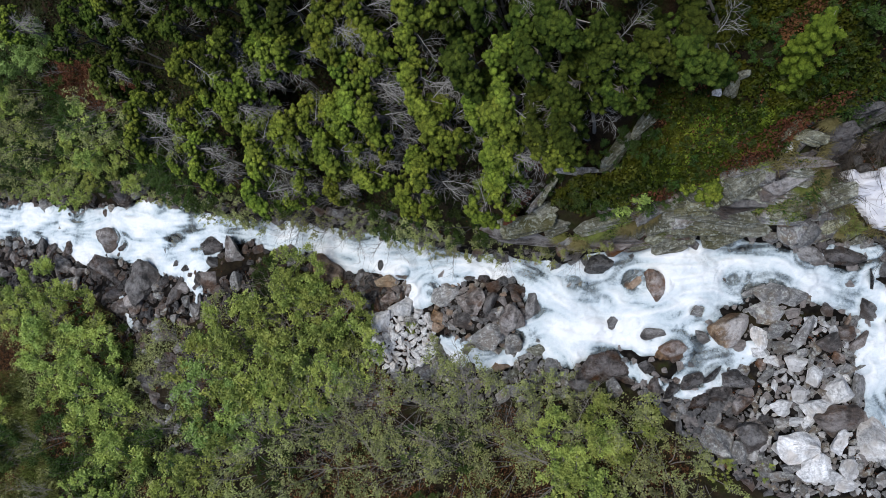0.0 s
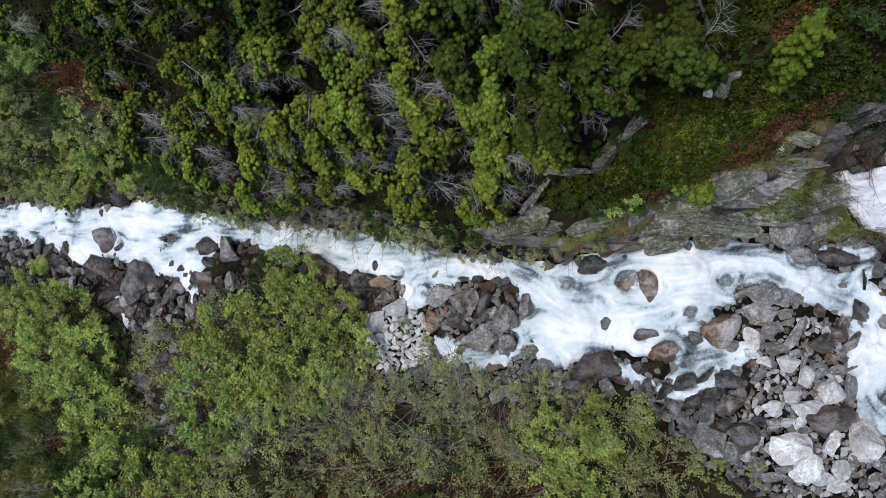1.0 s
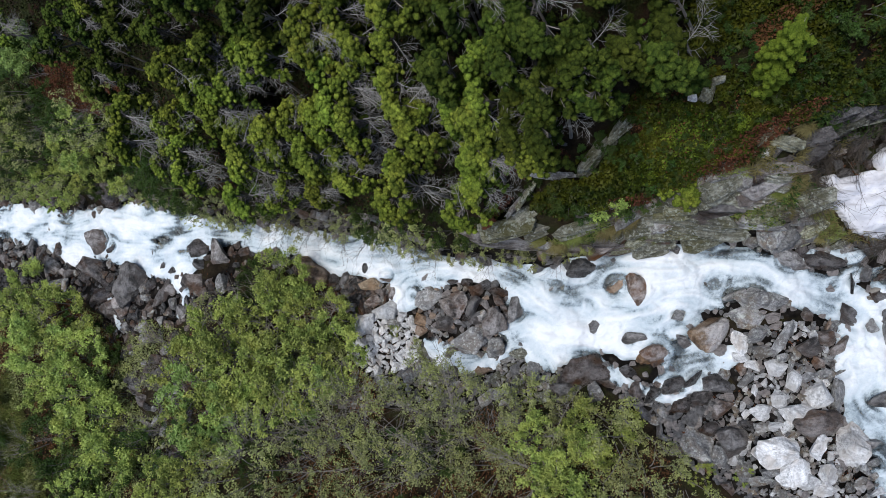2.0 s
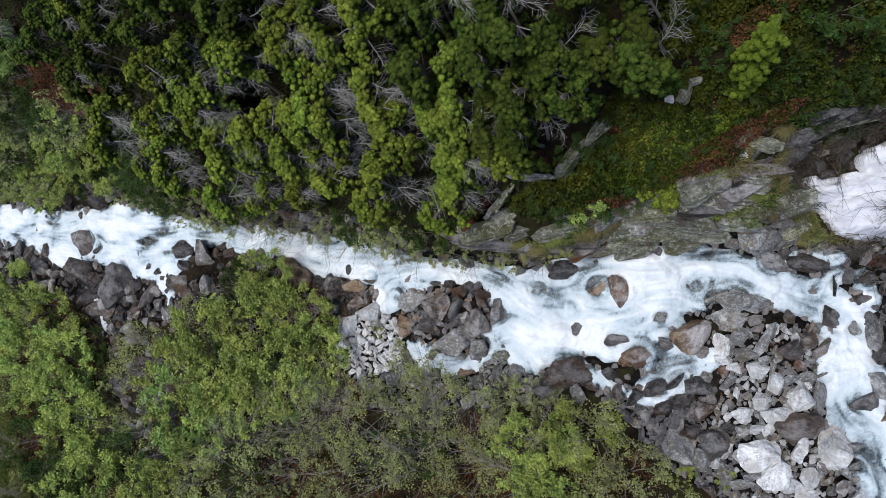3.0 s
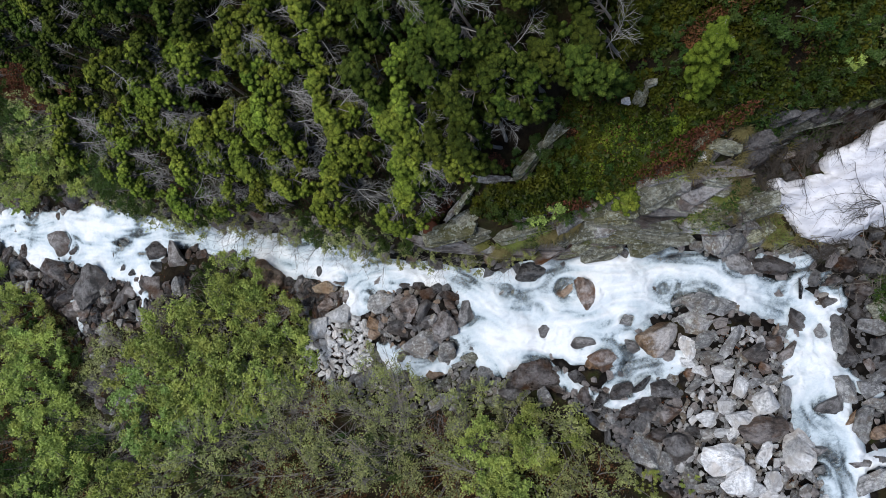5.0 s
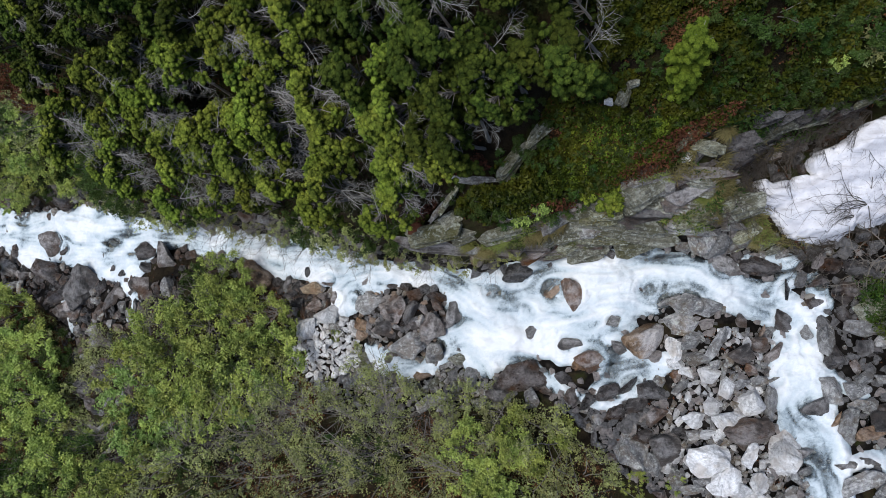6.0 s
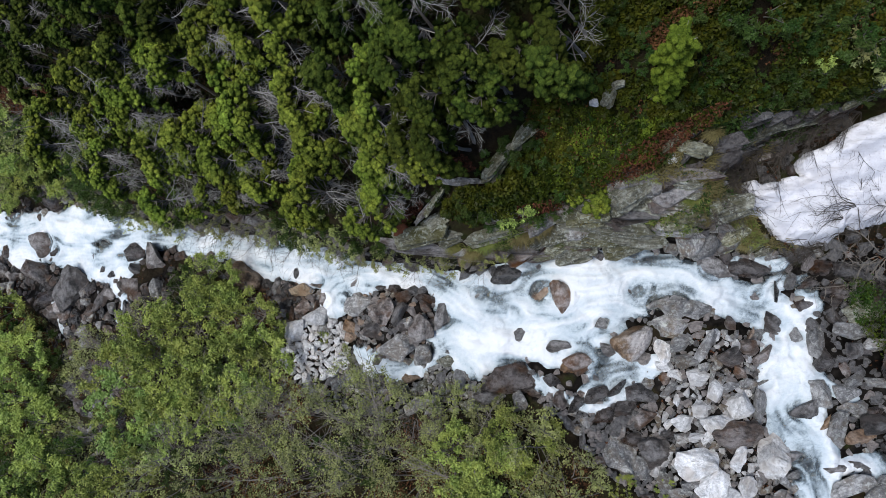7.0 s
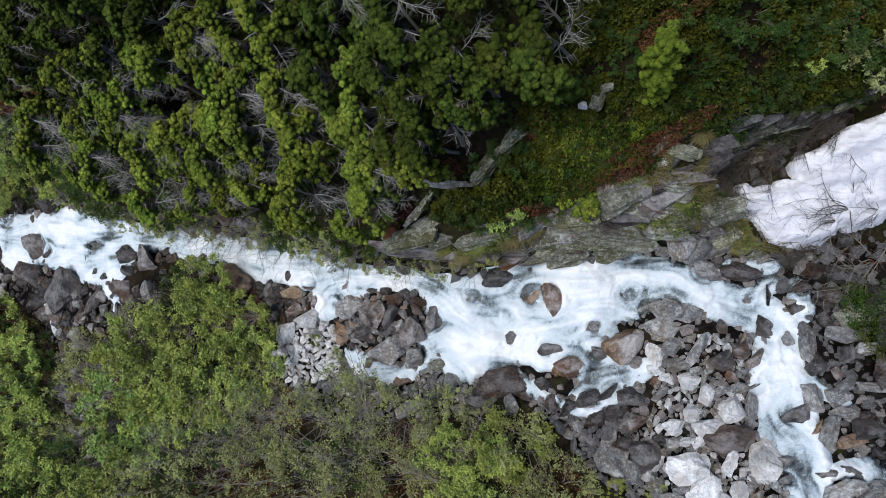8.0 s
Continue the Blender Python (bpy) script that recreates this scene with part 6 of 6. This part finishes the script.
carpet("south_litter", "red-brown dead growth among the shrubs", SOUTH, 700, 0.35, 0.06, RUST, (0.5, 89, 0.22))
MOSSY = [(13.02, -0.0), (14.41, 0.37), (15.14, -1.8), (14.15, -2.6), (13.42, -1.32)]
RED_EDGE = [(6.49, 1.96), (6.88, 2.48), (7.58, 2.89), (8.72, 3.44), (8.89, 3.29), (8.12, 2.63), (7.51, 2.05), (6.79, 1.77)]
RED_FOOT = [(4.55, 1.31), (5.66, 1.53), (5.77, 1.27), (4.65, 1.05)]
RED_TOP = [(6.8, 4.59), (7.17, 4.9), (7.99, 5.23), (8.35, 5.14), (7.71, 4.71), (7.11, 4.22)]
BROWN_NOOK = [(-15.33, 7.31), (-12.63, 6.81), (-11.04, 5.91), (-11.69, 5.08), (-14.18, 5.5), (-15.72, 6.46)]
carpet("dead_heath", "rusty red dead heath and needles", RED_EDGE, 2600, 0.5, 0.055, RUST, None, 0.7, 0.35, 0.14)
carpet("dead_heath", "rusty red dead heath and needles", RED_FOOT, 2600, 0.5, 0.055, RUST, None, 0.7, 0.35, 0.14)
carpet("dead_heath", "rusty red dead heath and needles", RED_TOP, 2600, 0.5, 0.055, RUST, None, 0.7, 0.35, 0.14)
carpet("dead_heath", "rusty red dead heath and needles", BROWN_NOOK, 2600, 0.5, 0.055, RUST, None, 0.7, 0.35, 0.14)
RED_LEDGE = [(2.0, 1.95), (3.3, 2.0), (3.6, 2.15), (3.3, 2.4), (2.3, 2.35)]
RED_SLAB = [(1.75, 0.95), (2.15, 1.0), (2.35, 1.4), (2.2, 1.55), (1.9, 1.3)]
carpet("dead_heath", "rusty red dead heath and needles", RED_LEDGE, 2600, 0.5, 0.055, RUST, None, 0.7, 0.35, 0.14)
carpet("dead_heath", "rusty red dead heath and needles", RED_SLAB, 2600, 0.6, 0.055, RUST)
carpet("shelf_moss", "olive moss between the grey shelf stones", SHELF, 1400, 0.22, 0.06, LEAVES["olive"], (1.1, 86, 0.05), 0.9, 0.15, 0.05)
carpet("bank_moss", "olive moss on the dark rock bank", MOSSY, 1600, 0.4, 0.06, HEATH, (1.1, 88, 0.05), 1.0, 0.2, 0.15)
carpet("bank_herbs", "dark herbs on the rock bank", MOSSY, 1200, 0.4, 0.06, LEAVES["deep"], (1.1, 87, 0.05), 0.8, 0.2, 0.15)
carpet("meadow_grass", "bright yellow-green meadow grass", MEADOW, 1000, 0.06, 0.26, GRASS, None, 0.8)
carpet("ledge_grass", "tufted olive and straw grass on the ledges", LEDGES, 1800, 0.40, 0.15, GRASS, (1.1, 93, 0.14), 1.1, 0.3, 0.12)
carpet("crevice_grass", "yellow and olive grass tufts between the ledges", CREVICE, 1500, 0.4, 0.2, STRAW, (1.3, 97, 0.22), 1.1, 0.3, 0.1)
carpet("crevice_moss", "olive moss and herbs between the ledges", CREVICE, 900, 0.4, 0.07, LEAVES["deep"], (1.2, 98, 0.0), 0.8, 0.3, 0.05)
carpet("ledge_moss", "olive moss and herbs on the rock ledges", LEDGES, 1600, 0.42, 0.06, LEAVES["deep"], (1.0, 96, 0.08), 0.8, 0.25, 0.12)
carpet("straw", "dry straw-coloured grass on the ledges", LEDGES, 1500, 0.40, 0.18, STRAW, (1.2, 94, 0.26), 1.0, 0.3, 0.12)
thicken(HEATH_BANK, 80, 0.45, lambda x, y: shrub(x, y, dice.uniform(0.18, 0.34), "deep"))
NOSE = [(4.39, 2.14), (4.75, 3.14), (5.14, 3.51), (6.1, 3.41), (6.87, 3.11), (7.87, 3.24), (7.8, 2.83), (7.55, 2.31), (6.71, 2.08), (5.61, 1.72), (4.79, 1.51)]
carpet("bilberry", "yellow-green bilberry carpet on the rock nose", NOSE, 2600, 0.44, 0.062, BILBERRY, (0.8, 101, -0.22))


def tussock(x, y, size, lift, material):
    """A tuft of long grass whose blades hang over the ledge, downhill to the south."""
    arr = np.random.RandomState(int(1000 * abs(x)) % 9973)
    m = 420
    a, fan = arr.normal(-1.57, 1.0, m), arr.uniform(0.35, 1.0, m)
    way = np.stack([np.cos(a), np.sin(a), np.zeros(m)], 1)
    foot = np.stack([arr.normal(0, 0.10, m), arr.normal(0, 0.06, m), np.zeros(m)], 1)
    mid, tip = foot + way * (fan * 0.45)[:, None] + np.array((0, 0, 0.28)), foot + way * fan[:, None] + np.stack([np.zeros(m), np.zeros(m), arr.uniform(-0.35, 0.15, m)], 1)
    side = np.stack([-np.sin(a), np.cos(a), np.zeros(m)], 1) * 0.012
    v = np.stack([foot - side, foot + side, mid + side, mid - side, tip], 1).reshape(-1, 3) * size
    base = 5 * np.arange(m)
    faces = [(b, b + 1, b + 2, b + 3) for b in base] + [(b + 3, b + 2, b + 4) for b in base]
    words = "bleached straw-coloured grass tussock hanging from a ledge" if material is STRAW else "olive green grass tussock on a rock ledge"
    ob = tagged(new("grass_tussock", mesh_of("grass_tussock", v, faces, material)), words, "grass", group="tussocks on the ledges")
    ob.matrix_world = pose(x, y, ground_z(x, y) + lift, 0, 0, arr.uniform(-40, 40))


tussock(4.80, 0.68, 0.5, 0.12, STRAW)
tussock(5.13, 0.82, 0.45, 0.12, STRAW)
tussock(5.86, 0.72, 0.4, 0.1, GRASS)
tussock(5.43, 0.92, 0.4, 0.1, STRAW)
tussock(8.87, 2.97, 0.38, 0.15, STRAW)
tussock(9.38, 2.92, 0.34, 0.1, STRAW)
tussock(8.20, 0.89, 0.35, 0.1, GRASS)
tussock(11.01, 0.52, 0.4, 0.1, STRAW)
tussock(3.15, 0.41, 0.4, 0.1, GRASS)
tussock(3.60, 0.27, 0.45, 0.1, STRAW)
tussock(3.92, 0.48, 0.4, 0.1, GRASS)
tussock(8.75, 1.57, 0.4, 0.1, GRASS)
tussock(7.91, 2.00, 0.4, 0.1, GRASS)
tussock(4.57, 0.27, 0.4, 0.1, STRAW)
tussock(6.36, 0.50, 0.3, 0.05, GRASS)


# ---- drift wood ----
def log(x, y, length, radius, turn, tip, lift, hollow):
    """A weathered trunk with a broken hollow end."""
    rng = random.Random(int(length * 100))
    bm = bmesh.new()
    sides, rings = 14, 9
    loops = []
    for i in range(rings):
        k = i / (rings - 1)
        r = radius * (1.0 - 0.18 * k)
        loops.append([bm.verts.new((length * (k - 0.5), math.cos(a) * r * (1 + rng.gauss(0, 0.03)), math.sin(a) * r * (1 + rng.gauss(0, 0.03)) + 0.02 * math.sin(5 * k)))
                      for a in np.arange(sides) * 2 * math.pi / sides])
    for e, sign in ((loops[0], 1), (loops[-1], -1)):
        inner = [bm.verts.new(v.co * 1.0 + Vector((0.0, -v.co.y * 0.35, -v.co.z * 0.35))) for v in e]
        deep = [bm.verts.new(v.co + Vector((sign * hollow, 0, 0))) for v in inner]
        for a, b in ((e, inner), (inner, deep)):
            for j in range(sides):
                bm.faces.new((a[j], a[(j + 1) % sides], b[(j + 1) % sides], b[j]))
        bm.faces.new(deep)
    for a, b in zip(loops, loops[1:]):
        for j in range(sides):
            bm.faces.new((a[j], a[(j + 1) % sides], b[(j + 1) % sides], b[j]))
    bmesh.ops.recalc_face_normals(bm, faces=bm.faces)
    me = bpy.data.meshes.new("driftwood_log")
    bm.to_mesh(me)
    bm.free()
    me.materials.append(WOOD)
    ob = tagged(new("driftwood_log", me), "weathered grey driftwood log with a hollow end", "log")
    ob.matrix_world = pose(x, y, ground_z(x, y) + lift, 0, tip, turn)


log(12.51, -0.94, 0.62, 0.09, 22, -6, 0.30, 0.12)
log(2.61, -4.97, 0.95, 0.10, 40, 4, 0.25, 0.08)

# ---- a rusty cushion of moss on the slab above the narrows ----
cushion = tagged(new("moss_cushion", rock_mesh("moss_cushion", 990, 0.5, False, RUST)), "rusty red moss cushion on a grey slab", "moss")
cushion.matrix_world = pose(1.76, 0.76, 4.42, 0, 0, 30) @ Matrix.Diagonal((0.46, 0.36, 0.36, 1))
